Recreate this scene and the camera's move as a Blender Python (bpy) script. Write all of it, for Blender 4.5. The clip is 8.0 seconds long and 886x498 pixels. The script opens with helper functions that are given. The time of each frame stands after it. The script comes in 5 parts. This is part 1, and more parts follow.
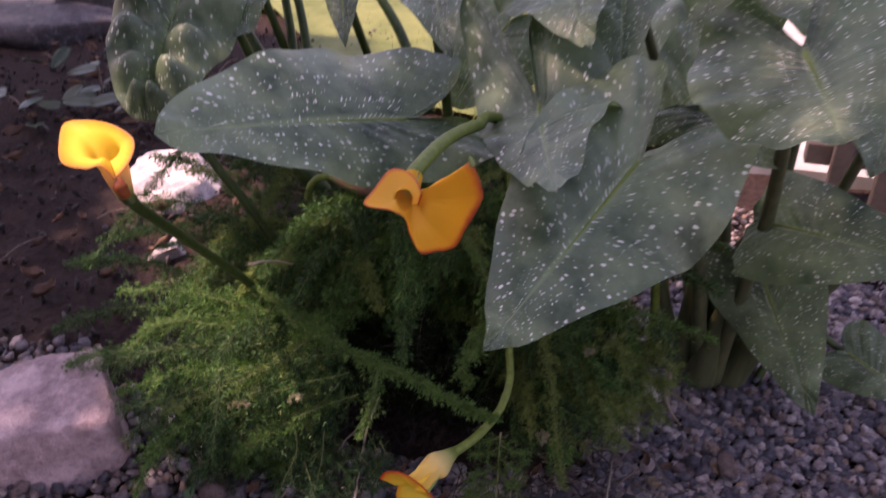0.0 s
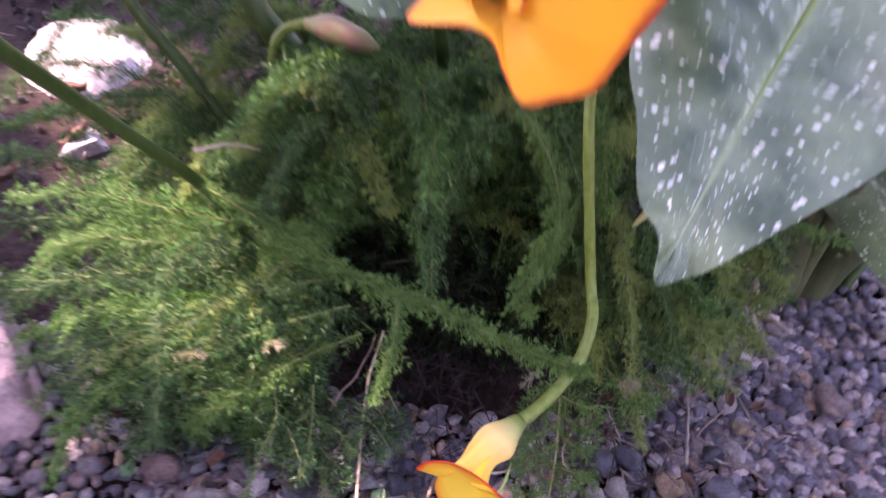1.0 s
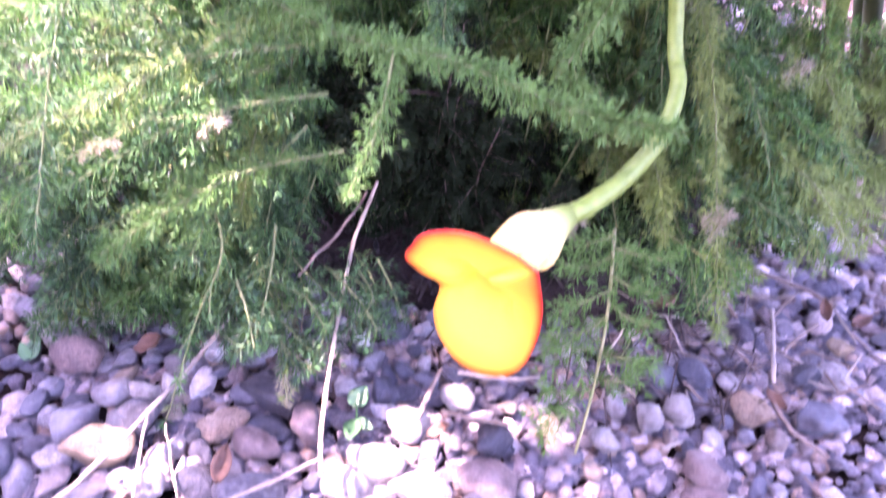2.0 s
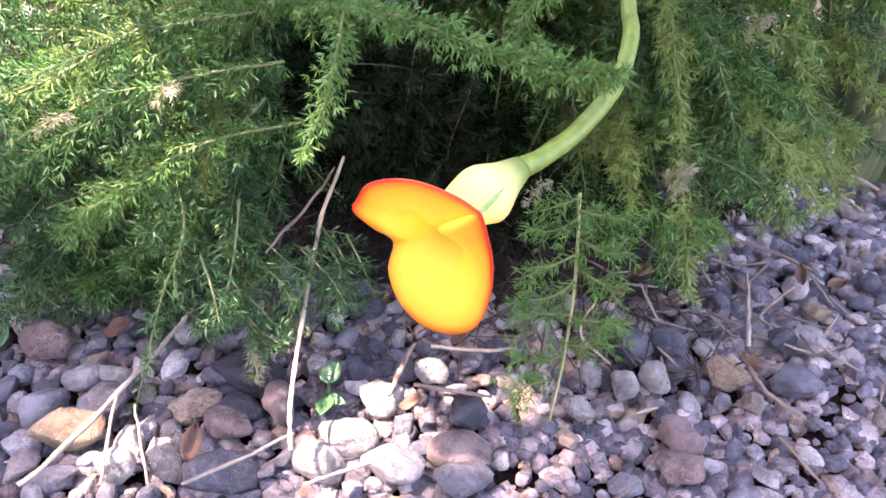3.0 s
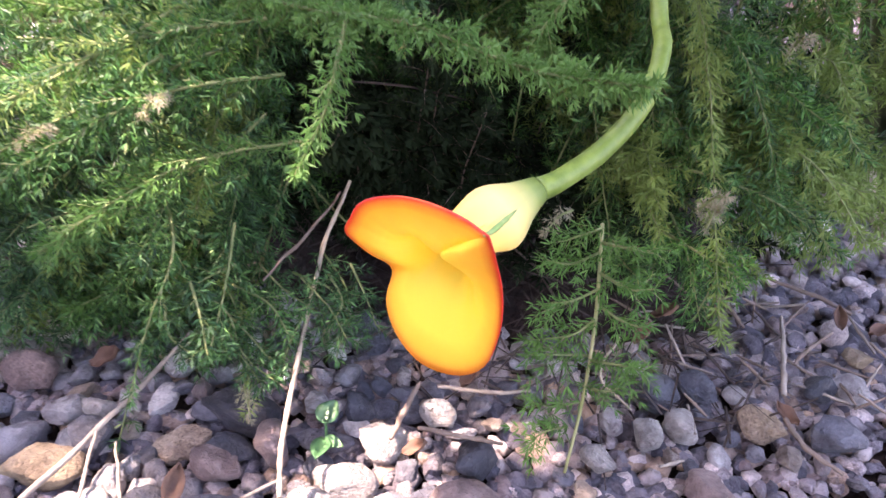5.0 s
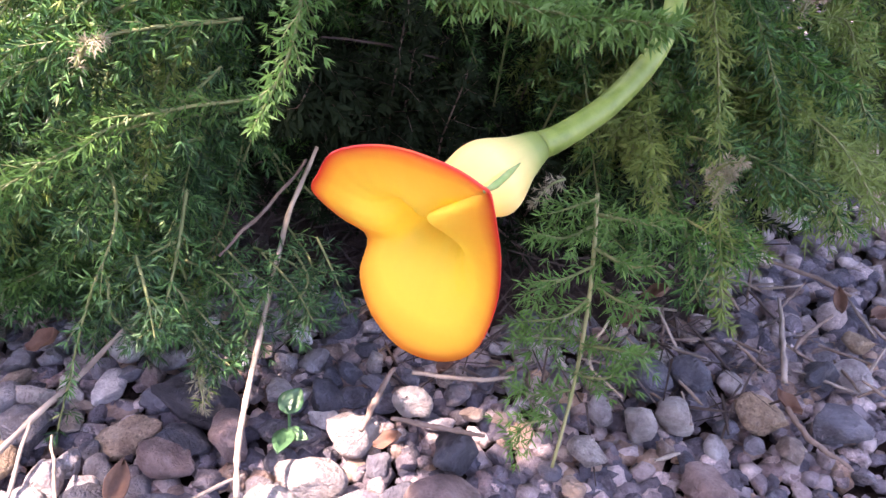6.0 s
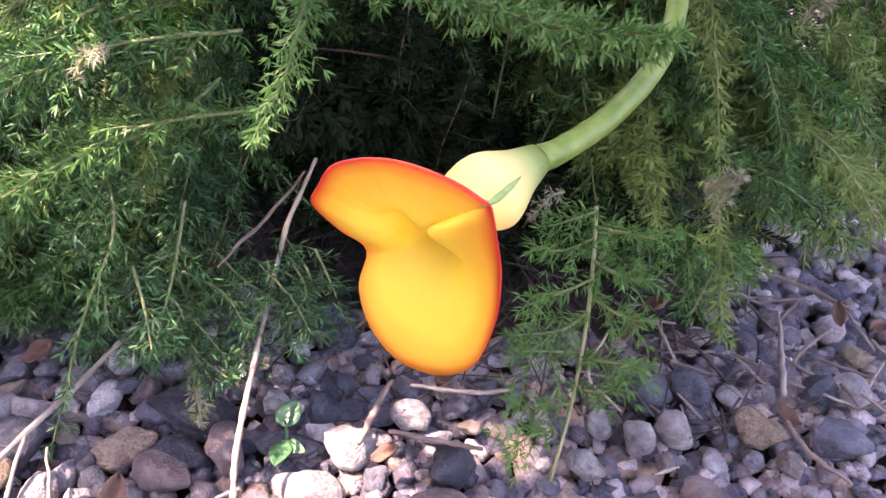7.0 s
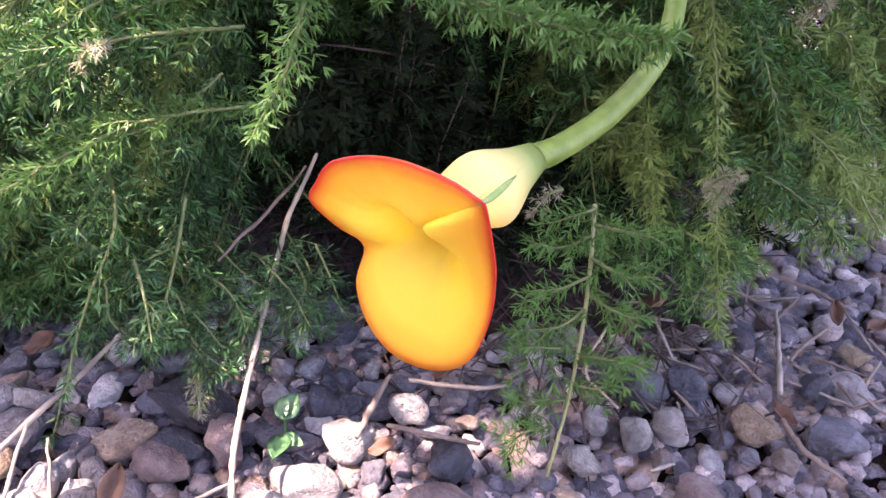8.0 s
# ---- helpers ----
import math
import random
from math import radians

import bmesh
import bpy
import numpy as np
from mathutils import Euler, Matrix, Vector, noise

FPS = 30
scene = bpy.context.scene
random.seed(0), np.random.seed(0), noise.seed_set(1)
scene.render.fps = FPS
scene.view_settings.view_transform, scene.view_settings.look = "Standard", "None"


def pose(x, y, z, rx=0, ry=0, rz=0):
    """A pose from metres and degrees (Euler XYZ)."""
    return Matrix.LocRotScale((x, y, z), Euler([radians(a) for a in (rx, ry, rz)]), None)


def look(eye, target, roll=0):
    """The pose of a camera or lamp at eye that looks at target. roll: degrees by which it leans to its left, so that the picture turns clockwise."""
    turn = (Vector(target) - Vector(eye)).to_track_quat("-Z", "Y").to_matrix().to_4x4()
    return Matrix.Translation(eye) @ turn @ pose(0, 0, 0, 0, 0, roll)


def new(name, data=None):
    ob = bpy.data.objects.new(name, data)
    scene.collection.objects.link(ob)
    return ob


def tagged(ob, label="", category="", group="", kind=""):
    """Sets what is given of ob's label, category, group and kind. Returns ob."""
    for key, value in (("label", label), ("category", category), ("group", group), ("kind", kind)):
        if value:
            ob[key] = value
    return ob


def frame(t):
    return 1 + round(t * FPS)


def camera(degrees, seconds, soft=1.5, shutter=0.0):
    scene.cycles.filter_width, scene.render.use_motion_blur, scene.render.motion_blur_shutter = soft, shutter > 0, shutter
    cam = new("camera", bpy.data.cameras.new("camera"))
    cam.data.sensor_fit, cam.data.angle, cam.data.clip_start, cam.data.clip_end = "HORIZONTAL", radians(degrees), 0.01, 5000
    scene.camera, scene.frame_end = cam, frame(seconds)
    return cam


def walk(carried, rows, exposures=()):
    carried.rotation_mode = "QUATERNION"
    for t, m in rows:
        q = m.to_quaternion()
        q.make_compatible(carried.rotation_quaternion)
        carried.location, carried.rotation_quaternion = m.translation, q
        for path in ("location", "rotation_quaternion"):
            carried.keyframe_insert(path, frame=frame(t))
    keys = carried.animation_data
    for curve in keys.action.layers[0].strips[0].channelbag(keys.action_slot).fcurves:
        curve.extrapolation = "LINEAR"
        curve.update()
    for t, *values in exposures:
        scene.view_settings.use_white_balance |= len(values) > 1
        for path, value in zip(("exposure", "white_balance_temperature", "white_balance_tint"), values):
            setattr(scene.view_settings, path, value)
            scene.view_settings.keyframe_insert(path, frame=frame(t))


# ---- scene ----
cam = camera(56.4, 8.0, shutter=0.5)
PATH = [
    (0, (0.295, 0.222, 0.76), (-0.219, 1.796, -0.362), -1.5),
    (0.5, (0.243, 0.295, 0.72), (-0.245, 1.766, -0.543), -0.4),
    (1, (0.171, 0.393, 0.604), (-0.179, 1.863, -0.706), 0.0),
    (1.5, (0.17, 0.439, 0.443), (-0.183, 2.047, -0.693), -0.0),
    (2, (0.166, 0.431, 0.393), (-0.238, 1.961, -0.831), 1.8),
    (2.2, (0.171, 0.429, 0.381), (-0.206, 1.937, -0.878), 0.9),
    (3.5, (0.185, 0.428, 0.376), (-0.232, 1.972, -0.825), -0.4),
    (4, (0.184, 0.432, 0.374), (-0.249, 1.971, -0.828), -0.6),
    (4.5, (0.184, 0.433, 0.374), (-0.261, 1.978, -0.816), -0.4),
    (4.7, (0.184, 0.44, 0.368), (-0.284, 2.011, -0.778), 0.2),
    (6, (0.169, 0.482, 0.326), (-0.201, 2.055, -0.853), 2.6),
    (6.5, (0.168, 0.48, 0.327), (-0.211, 2.06, -0.838), 2.3),
    (7, (0.168, 0.483, 0.326), (-0.2, 2.072, -0.832), 2.9),
    (7.5, (0.169, 0.482, 0.327), (-0.194, 2.071, -0.832), 3.4),
    (8, (0.17, 0.482, 0.328), (-0.202, 2.062, -0.841), 3.3),
]
walk(cam, [(t, look(eye, target, roll)) for t, eye, target, roll in PATH], [(0, 1.25, 8300, 57), (0.5, 2.1, 7900, 59), (1.0, 2.78, 7500, 60), (1.5, 3.95, 7100, 72), (2.0, 4.5, 6600, 76), (2.2, 4.35, 6700, 70), (3.4, 3.72, 7700, 38), (4.7, 3.62, 7700, 38), (6.0, 3.42, 7400, 46), (8.0, 3.42, 7400, 46)])

# ---- light ----
SUN_ELEV, SUN_AZ = 62.0, 255.0
world = bpy.data.worlds.new("sky")
scene.world = world
world.use_nodes = True
wn = world.node_tree
sky = wn.nodes.new("ShaderNodeTexSky")
sky.sky_type, sky.sun_disc = "NISHITA", False
sky.sun_elevation, sky.sun_rotation = radians(SUN_ELEV), radians(SUN_AZ)
wn.nodes["Background"].inputs["Strength"].default_value = 0.15
wn.links.new(sky.outputs[0], wn.nodes["Background"].inputs["Color"])
sun = new("sun", bpy.data.lights.new("sun", "SUN"))
sun.data.energy, sun.data.angle, sun.data.color = 3.2, radians(0.6), (1.0, 0.95, 0.86)
sun_dir = Vector((math.sin(radians(SUN_AZ)) * math.cos(radians(SUN_ELEV)), math.cos(radians(SUN_AZ)) * math.cos(radians(SUN_ELEV)), math.sin(radians(SUN_ELEV))))
sun.matrix_world = look(sun_dir * 6, (0, 0, 0))


# ---- materials ----
class Nodes:
    """A small builder round one node material."""

    def __init__(self, name):
        self.mat = bpy.data.materials.new(name)
        self.mat.use_nodes = True
        self.tree = self.mat.node_tree
        self.bsdf = self.tree.nodes["Principled BSDF"]
        self.out = self.tree.nodes["Material Output"]

    def node(self, kind):
        return self.tree.nodes.new("ShaderNode" + kind)

    def link(self, a, b):
        self.tree.links.new(a, b)

    def put(self, socket, value):
        if isinstance(value, bpy.types.NodeSocket):
            self.link(value, socket)
        else:
            socket.default_value = value

    def noise(self, scale, detail=4.0, vector=None, rough=0.6):
        n = self.node("TexNoise")
        n.inputs["Scale"].default_value, n.inputs["Detail"].default_value, n.inputs["Roughness"].default_value = scale, detail, rough
        self.link(vector or self.object_co(), n.inputs["Vector"])
        return n.outputs["Fac"]

    def object_co(self):
        return self.node("TexCoord").outputs["Object"]

    def uv(self):
        return self.node("TexCoord").outputs["UV"]

    def ramp(self, fac, stops, mode="LINEAR"):
        n = self.node("ValToRGB")
        n.color_ramp.interpolation = mode
        while len(n.color_ramp.elements) < len(stops):
            n.color_ramp.elements.new(0.5)
        for e, (p, c) in zip(n.color_ramp.elements, stops):
            e.position, e.color = p, (*c, 1) if len(c) == 3 else c
        self.link(fac, n.inputs["Fac"])
        return n.outputs["Color"]

    def mix(self, fac, a, b, blend="MIX"):
        n = self.node("Mix")
        n.data_type, n.blend_type = "RGBA", blend
        for socket, value in ((n.inputs[0], fac), (n.inputs[6], a), (n.inputs[7], b)):
            if isinstance(value, tuple) and len(value) == 3:
                value = (*value, 1)
            self.put(socket, value)
        return n.outputs[2]

    def math(self, op, a, b=0.0):
        n = self.node("Math")
        n.operation = op
        self.put(n.inputs[0], a)
        self.put(n.inputs[1], b)
        return n.outputs[0]

    def bump(self, height, strength, distance):
        n = self.node("Bump")
        n.inputs["Strength"].default_value, n.inputs["Distance"].default_value = strength, distance
        self.link(height, n.inputs["Height"])
        self.link(n.outputs[0], self.bsdf.inputs["Normal"])

    def finish(self, color, rough=0.6, translucent=0.0, trans_color=None, spec=0.5):
        b = self.bsdf
        self.put(b.inputs["Base Color"], color)
        self.put(b.inputs["Roughness"], rough)
        b.inputs["Specular IOR Level"].default_value = spec
        if translucent:
            t = self.node("BsdfTranslucent")
            self.put(t.inputs["Color"], trans_color if trans_color is not None else color)
            m = self.node("MixShader")
            m.inputs[0].default_value = translucent
            self.link(b.outputs[0], m.inputs[1])
            self.link(t.outputs[0], m.inputs[2])
            self.link(m.outputs[0], self.out.inputs["Surface"])
        return self.mat


def make_soil():
    k = Nodes("soil")
    big, fine = k.noise(5.0), k.noise(90.0, 6.0)
    col = k.mix(big, (0.011, 0.007, 0.006), (0.027, 0.015, 0.012))
    col = k.mix(k.ramp(fine, [(0.35, (0, 0, 0)), (0.75, (1, 1, 1))]), col, (0.052, 0.032, 0.026))
    k.bump(k.math("ADD", k.noise(40.0, 8.0), fine), 0.8, 0.012)
    return k.finish(col, 0.9, spec=0.2)


def make_stone(name, stops, per_island=False, scale=1.0):
    """River pebbles: one tint a stone, with speckle, blotches and a dusty top."""
    k = Nodes(name)
    if per_island:
        rnd = k.node("NewGeometry").outputs["Random Per Island"]
    else:
        rnd = k.node("ObjectInfo").outputs["Random"]
    co = k.node("NewGeometry").outputs["Position"]
    base = k.ramp(rnd, stops, "CONSTANT")
    blotch = k.noise(70.0 * scale, 6.0, co, 0.68)
    fine = k.noise(620.0 * scale, 4.0, co, 0.7)
    dust = k.noise(150.0 * scale, 5.0, co, 0.7)
    col = k.mix(k.ramp(blotch, [(0.4, (0, 0, 0)), (0.6, (1, 1, 1))]), k.mix(1.0, base, (0.5, 0.47, 0.48), "MULTIPLY"), base)
    col = k.mix(k.ramp(dust, [(0.52, (0, 0, 0)), (0.72, (0.55, 0.55, 0.55))]), col, k.mix(0.28, base, (0.62, 0.58, 0.54)))
    grain = k.mix(k.ramp(fine, [(0.34, (0, 0, 0)), (0.45, (0.5, 0.5, 0.5)), (0.57, (0.5, 0.5, 0.5)), (0.66, (1, 1, 1))]), k.mix(1.0, col, (0.4, 0.38, 0.4), "MULTIPLY"), k.mix(1.0, col, (1.7, 1.65, 1.6), "MULTIPLY"))
    other = k.math("FRACT", k.math("MULTIPLY", rnd, 17.37))
    col = k.mix(k.ramp(other, [(0.0, (0.12, 0.12, 0.12)), (0.6, (0.3, 0.3, 0.3)), (0.85, (1, 1, 1))]), col, grain)
    k.bump(k.math("ADD", k.math("MULTIPLY", blotch, 2.0), k.math("ADD", dust, k.math("MULTIPLY", fine, 1.0))), 0.9, 0.004)
    return k.finish(col, 0.58, spec=0.4)


GREYS = [(0.0, (0.1, 0.108, 0.13)), (0.13, (0.15, 0.155, 0.18)), (0.28, (0.23, 0.23, 0.25)), (0.42, (0.33, 0.32, 0.325)), (0.53, (0.115, 0.12, 0.145)), (0.62, (0.42, 0.4, 0.385)), (0.7, (0.26, 0.215, 0.205)), (0.77, (0.5, 0.47, 0.44)), (0.84, (0.3, 0.245, 0.2)), (0.9, (0.47, 0.37, 0.27)), (0.94, (0.66, 0.63, 0.59))]


def make_needles(name, dark, middle, light, tip):
    """Fern needles: tint by needle and by plume."""
    k = Nodes(name)
    isl = k.node("NewGeometry").outputs["Random Per Island"]
    obj = k.node("ObjectInfo").outputs["Random"]
    col = k.ramp(isl, [(0.0, dark), (0.45, middle), (0.85, light), (0.99, tip), (1.0, (0.26, 0.24, 0.12))])
    col = k.mix(1.0, col, k.ramp(obj, [(0.0, (0.5, 0.58, 0.6)), (0.5, (0.88, 0.92, 0.88)), (1.0, (1.3, 1.25, 0.95))]), "MULTIPLY")
    return k.finish(col, 0.5, 0.2, k.mix(1.0, col, (1.5, 1.4, 0.7), "MULTIPLY"), spec=0.25)


def make_plain(name, a, b, scale, rough=0.7, translucent=0.0, bump=0.0, stretch=None, spec=0.4):
    """Two tones mixed by a noise of real size, with an optional relief."""
    k = Nodes(name)
    co = k.object_co()
    if stretch:
        m = k.node("Mapping")
        m.inputs["Scale"].default_value = stretch
        k.link(co, m.inputs["Vector"])
        co = m.outputs[0]
    n = k.noise(scale, 5.0, co)
    col = k.mix(k.ramp(n, [(0.3, (0, 0, 0)), (0.7, (1, 1, 1))]), a, b)
    if bump:
        k.bump(n, 0.6, bump)
    return k.finish(col, rough, translucent, spec=spec)


def make_leaf():
    """Calla blade: blue-green, pale flecks that run along the side veins, a paler midrib."""
    k = Nodes("calla_leaf")
    uv = k.uv()
    sep = k.node("SeparateXYZ")
    k.link(uv, sep.inputs[0])
    across = k.math("ABSOLUTE", sep.outputs[0])
    base = k.mix(k.ramp(k.math("ADD", k.math("MULTIPLY", k.noise(9.0, 3.0), 0.6), k.math("MULTIPLY", k.noise(34.0, 4.0), 0.4)), [(0.38, (0, 0, 0)), (0.62, (1, 1, 1))]), (0.026, 0.06, 0.032), (0.165, 0.24, 0.14))
    rib = k.ramp(across, [(0.0, (1, 1, 1)), (0.035, (0.7, 0.7, 0.7)), (0.075, (0, 0, 0))])
    base = k.mix(k.math("MULTIPLY", rib, 0.75), base, (0.19, 0.28, 0.14))
    m = k.node("Mapping")
    m.inputs["Scale"].default_value = (10.0, 105.0, 1.0)
    k.link(uv, m.inputs["Vector"])
    warp = k.node("VectorMath")
    nz = k.node("TexNoise")
    nz.inputs["Scale"].default_value = 6.0
    k.link(uv, nz.inputs["Vector"])
    k.link(m.outputs[0], warp.inputs[0])
    k.link(nz.outputs["Color"], warp.inputs[1])
    v = k.node("TexVoronoi")
    v.voronoi_dimensions = "2D"
    v.inputs["Scale"].default_value, v.inputs["Randomness"].default_value = 1.0, 1.0
    k.link(warp.outputs[0], v.inputs["Vector"])
    cell = k.node("SeparateXYZ")
    k.link(v.outputs["Color"], cell.inputs[0])
    patch = k.ramp(k.noise(7.0, 2.0, uv), [(0.34, (0.35, 0.35, 0.35)), (0.62, (1, 1, 1))])
    size = k.math("MULTIPLY", k.math("MULTIPLY", k.math("POWER", cell.outputs[0], 1.8), 0.43), patch)
    fleck = k.math("MULTIPLY", k.math("SUBTRACT", size, v.outputs["Distance"]), 9.0)
    fleck.node.use_clamp = True
    col = k.mix(k.math("MULTIPLY", fleck, k.math("ADD", 0.45, k.math("MULTIPLY", cell.outputs[1], 0.55))), base, (0.68, 0.72, 0.66))
    w = k.node("TexWave")
    w.wave_type, w.bands_direction = "BANDS", "Y"
    w.inputs["Scale"].default_value, w.inputs["Distortion"].default_value = 5.5, 1.2
    k.link(uv, w.inputs["Vector"])
    k.bump(k.math("ADD", k.math("MULTIPLY", w.outputs["Fac"], 0.4), k.math("MULTIPLY", k.noise(160.0), 0.35)), 0.55, 0.003)
    return k.finish(col, 0.4, 0.15, k.mix(1.0, col, (1.6, 2.1, 0.9), "MULTIPLY"), spec=0.4)


def make_spathe_inside(name="spathe_inside", rim=(0.72, 0.06, 0.03), body=None):
    """The inner face of the spathe: golden, deeper orange in the throat, a narrow red margin of uneven width."""
    k = Nodes(name)
    sep = k.node("SeparateXYZ")
    k.link(k.uv(), sep.inputs[0])
    wide = k.math("MULTIPLY", k.math("SUBTRACT", k.noise(28.0, 2.0), 0.52), 0.07)
    v = k.math("ADD", sep.outputs[1], k.math("ADD", wide, k.math("MULTIPLY", k.math("SUBTRACT", k.noise(160.0), 0.5), 0.03)))
    col = k.ramp(v, [(0.0, (0.95, 0.4, 0.02)), (0.42, (0.96, 0.42, 0.02)), (0.54, (0.98, 0.7, 0.1)), (0.68, (0.99, 0.84, 0.12)), (0.88, (0.99, 0.82, 0.11)), (0.955, (0.98, 0.64, 0.07)), (1.0, (0.95, 0.46, 0.05))])
    if body:
        col = k.mix(0.8, col, body)
    # the margin is deep red on the upper lip and along the cleft, pale below
    part = k.ramp(sep.outputs[0], [(0.0, (1, 1, 1)), (0.34, (1, 1, 1)), (0.39, (0.1, 0.1, 0.1)), (0.58, (0.25, 0.25, 0.25)), (0.74, (0.45, 0.45, 0.45)), (0.84, (1, 1, 1))])
    edge = k.math("MULTIPLY", k.ramp(sep.outputs[1], [(0.955, (0, 0, 0)), (0.982, (0.4, 0.4, 0.4)), (1.0, (1, 1, 1))]), part)
    col = k.mix(edge, col, rim)
    w = k.node("TexWave")
    w.wave_type, w.bands_direction = "BANDS", "X"
    w.inputs["Scale"].default_value, w.inputs["Distortion"].default_value = 9.0, 1.5
    k.link(k.uv(), w.inputs["Vector"])
    k.bump(k.math("ADD", w.outputs["Fac"], k.noise(240.0)), 0.12, 0.0012)
    return k.finish(col, 0.5, 0.5, spec=0.25)


def make_spathe(name="spathe", rim=(0.7, 0.05, 0.03), body=None):
    """Golden calla spathe: u runs round it, v from the neck (0) to the rim (1)."""
    k = Nodes(name)
    sep = k.node("SeparateXYZ")
    k.link(k.uv(), sep.inputs[0])
    v = k.math("ADD", sep.outputs[1], k.math("MULTIPLY", k.math("SUBTRACT", k.noise(55.0), 0.5), 0.05))
    col = k.ramp(v, [(0.0, (0.13, 0.21, 0.04)), (0.12, (0.22, 0.32, 0.09)), (0.25, (0.52, 0.55, 0.2)), (0.4, (0.86, 0.74, 0.28)), (0.6, (0.97, 0.72, 0.18)), (0.82, (0.97, 0.66, 0.09)), (0.94, (0.96, 0.58, 0.055)), (0.972, tuple(0.22 * r + 0.78 * y for r, y in zip(rim, (0.96, 0.44, 0.03)))), (0.988, tuple(0.6 * r + 0.4 * y for r, y in zip(rim, (0.96, 0.4, 0.03)))), (1.0, rim)])
    if body:
        col = k.mix(k.ramp(v, [(0.3, (0, 0, 0)), (0.45, (0.8, 0.8, 0.8)), (0.95, (0.8, 0.8, 0.8)), (0.97, (0, 0, 0))]), col, body)
    w = k.node("TexWave")
    w.wave_type, w.bands_direction = "BANDS", "X"
    w.inputs["Scale"].default_value, w.inputs["Distortion"].default_value = 9.0, 1.5
    k.link(k.uv(), w.inputs["Vector"])
    k.bump(k.math("ADD", w.outputs["Fac"], k.noise(240.0)), 0.1, 0.0012)
    return k.finish(col, 0.5, 0.36, spec=0.3)


SOIL = make_soil()
STONE = make_stone("river_pebble", GREYS)
STONES = make_stone("river_gravel", [(p, (1.2 * r, 1.08 * g, 1.06 * b)) for p, (r, g, b) in GREYS], per_island=True)
PALE = make_stone("pale_pebble", [(0.0, (0.37, 0.345, 0.31)), (0.5, (0.43, 0.4, 0.36))])
SLATE = make_stone("slate_pebble", [(0.0, (0.042, 0.044, 0.055)), (0.5, (0.055, 0.06, 0.075))])
TAN = make_stone("tan_pebble", [(0.0, (0.4, 0.3, 0.2)), (0.5, (0.36, 0.27, 0.17))])
ROSE = make_stone("rosy_pebble", [(0.0, (0.27, 0.2, 0.18)), (0.5, (0.24, 0.17, 0.15))])
BOULDER = make_stone("boulder", [(0.0, (0.6, 0.44, 0.44)), (0.5, (0.56, 0.41, 0.41))], scale=0.3)
WHITE_ROCK = make_stone("white_boulder", [(0.0, (0.74, 0.68, 0.66)), (0.5, (0.7, 0.65, 0.63))], scale=0.3)
DARK_ROCK = make_stone("dark_boulder", [(0.0, (0.05, 0.044, 0.048))], scale=0.3)
NEEDLES = make_needles("fern_needles", (0.008, 0.032, 0.011), (0.026, 0.092, 0.032), (0.062, 0.175, 0.06), (0.13, 0.265, 0.1))
PLUME_NEEDLES = make_needles("plume_needles", (0.009, 0.04, 0.009), (0.028, 0.11, 0.026), (0.066, 0.195, 0.05), (0.14, 0.28, 0.085))
FERN_STEM = make_plain("fern_stem", (0.085, 0.125, 0.038), (0.19, 0.21, 0.085), 60.0)
DRY_NEEDLES = make_plain("dry_needles", (0.17, 0.16, 0.09), (0.29, 0.27, 0.18), 90.0, 0.8, 0.2)
LEAF = make_leaf()
STALK = make_plain("calla_stalk", (0.02, 0.05, 0.01), (0.05, 0.1, 0.025), 60.0, 0.45, 0.1, stretch=(3, 3, 0.4))
FLOWER_STALK = make_plain("flower_stalk", (0.085, 0.15, 0.02), (0.17, 0.25, 0.05), 160.0, 0.45, 0.1)
SHEATH = make_plain("dark_sheath", (0.04, 0.06, 0.025), (0.1, 0.11, 0.05), 40.0, 0.6, stretch=(3, 3, 0.3))
SPATHE = make_spathe()
SPATHE_PALE = make_spathe("pale_spathe", (0.9, 0.45, 0.16))
SPATHE_IN = make_spathe_inside()
SPATHE_IN_PALE = make_spathe_inside("pale_spathe_inside", (0.95, 0.55, 0.25))
AMBER = make_spathe("amber_spathe", (0.62, 0.1, 0.06), (0.9, 0.46, 0.03))
AMBER_IN = make_spathe_inside("amber_spathe_inside", (0.72, 0.16, 0.1), (0.93, 0.52, 0.04))
SPADIX = make_plain("spadix", (0.55, 0.22, 0.02), (0.75, 0.36, 0.05), 300.0, 0.8, bump=0.002)
BRONZE = make_plain("bronze_fold", (0.25, 0.05, 0.015), (0.42, 0.11, 0.03), 120.0, 0.5, 0.2)
GREEN_TIP = make_plain("green_tip", (0.16, 0.3, 0.07), (0.3, 0.4, 0.14), 200.0, 0.5, 0.2)
BUD = make_plain("bud", (0.2, 0.09, 0.08), (0.16, 0.2, 0.07), 60.0, 0.5, 0.1)
TWIG = make_plain("dry_stem", (0.14, 0.112, 0.09), (0.31, 0.26, 0.21), 90.0, 0.8, bump=0.001)
BARK = make_plain("bark_twig", (0.11, 0.075, 0.055), (0.2, 0.15, 0.12), 120.0, 0.85, bump=0.001)
# brown of dead stems, darkened to carry the shade under the fern
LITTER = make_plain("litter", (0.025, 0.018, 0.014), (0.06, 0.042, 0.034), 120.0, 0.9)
DEAD = make_plain("dead_leaf", (0.09, 0.045, 0.03), (0.2, 0.11, 0.07), 90.0, 0.75, 0.2)
STRAW = make_plain("straw_leaf", (0.3, 0.23, 0.16), (0.48, 0.4, 0.3), 60.0, 0.7, 0.2)
WEED = make_plain("seedling_green", (0.035, 0.11, 0.045), (0.07, 0.17, 0.07), 80.0, 0.4, 0.2)
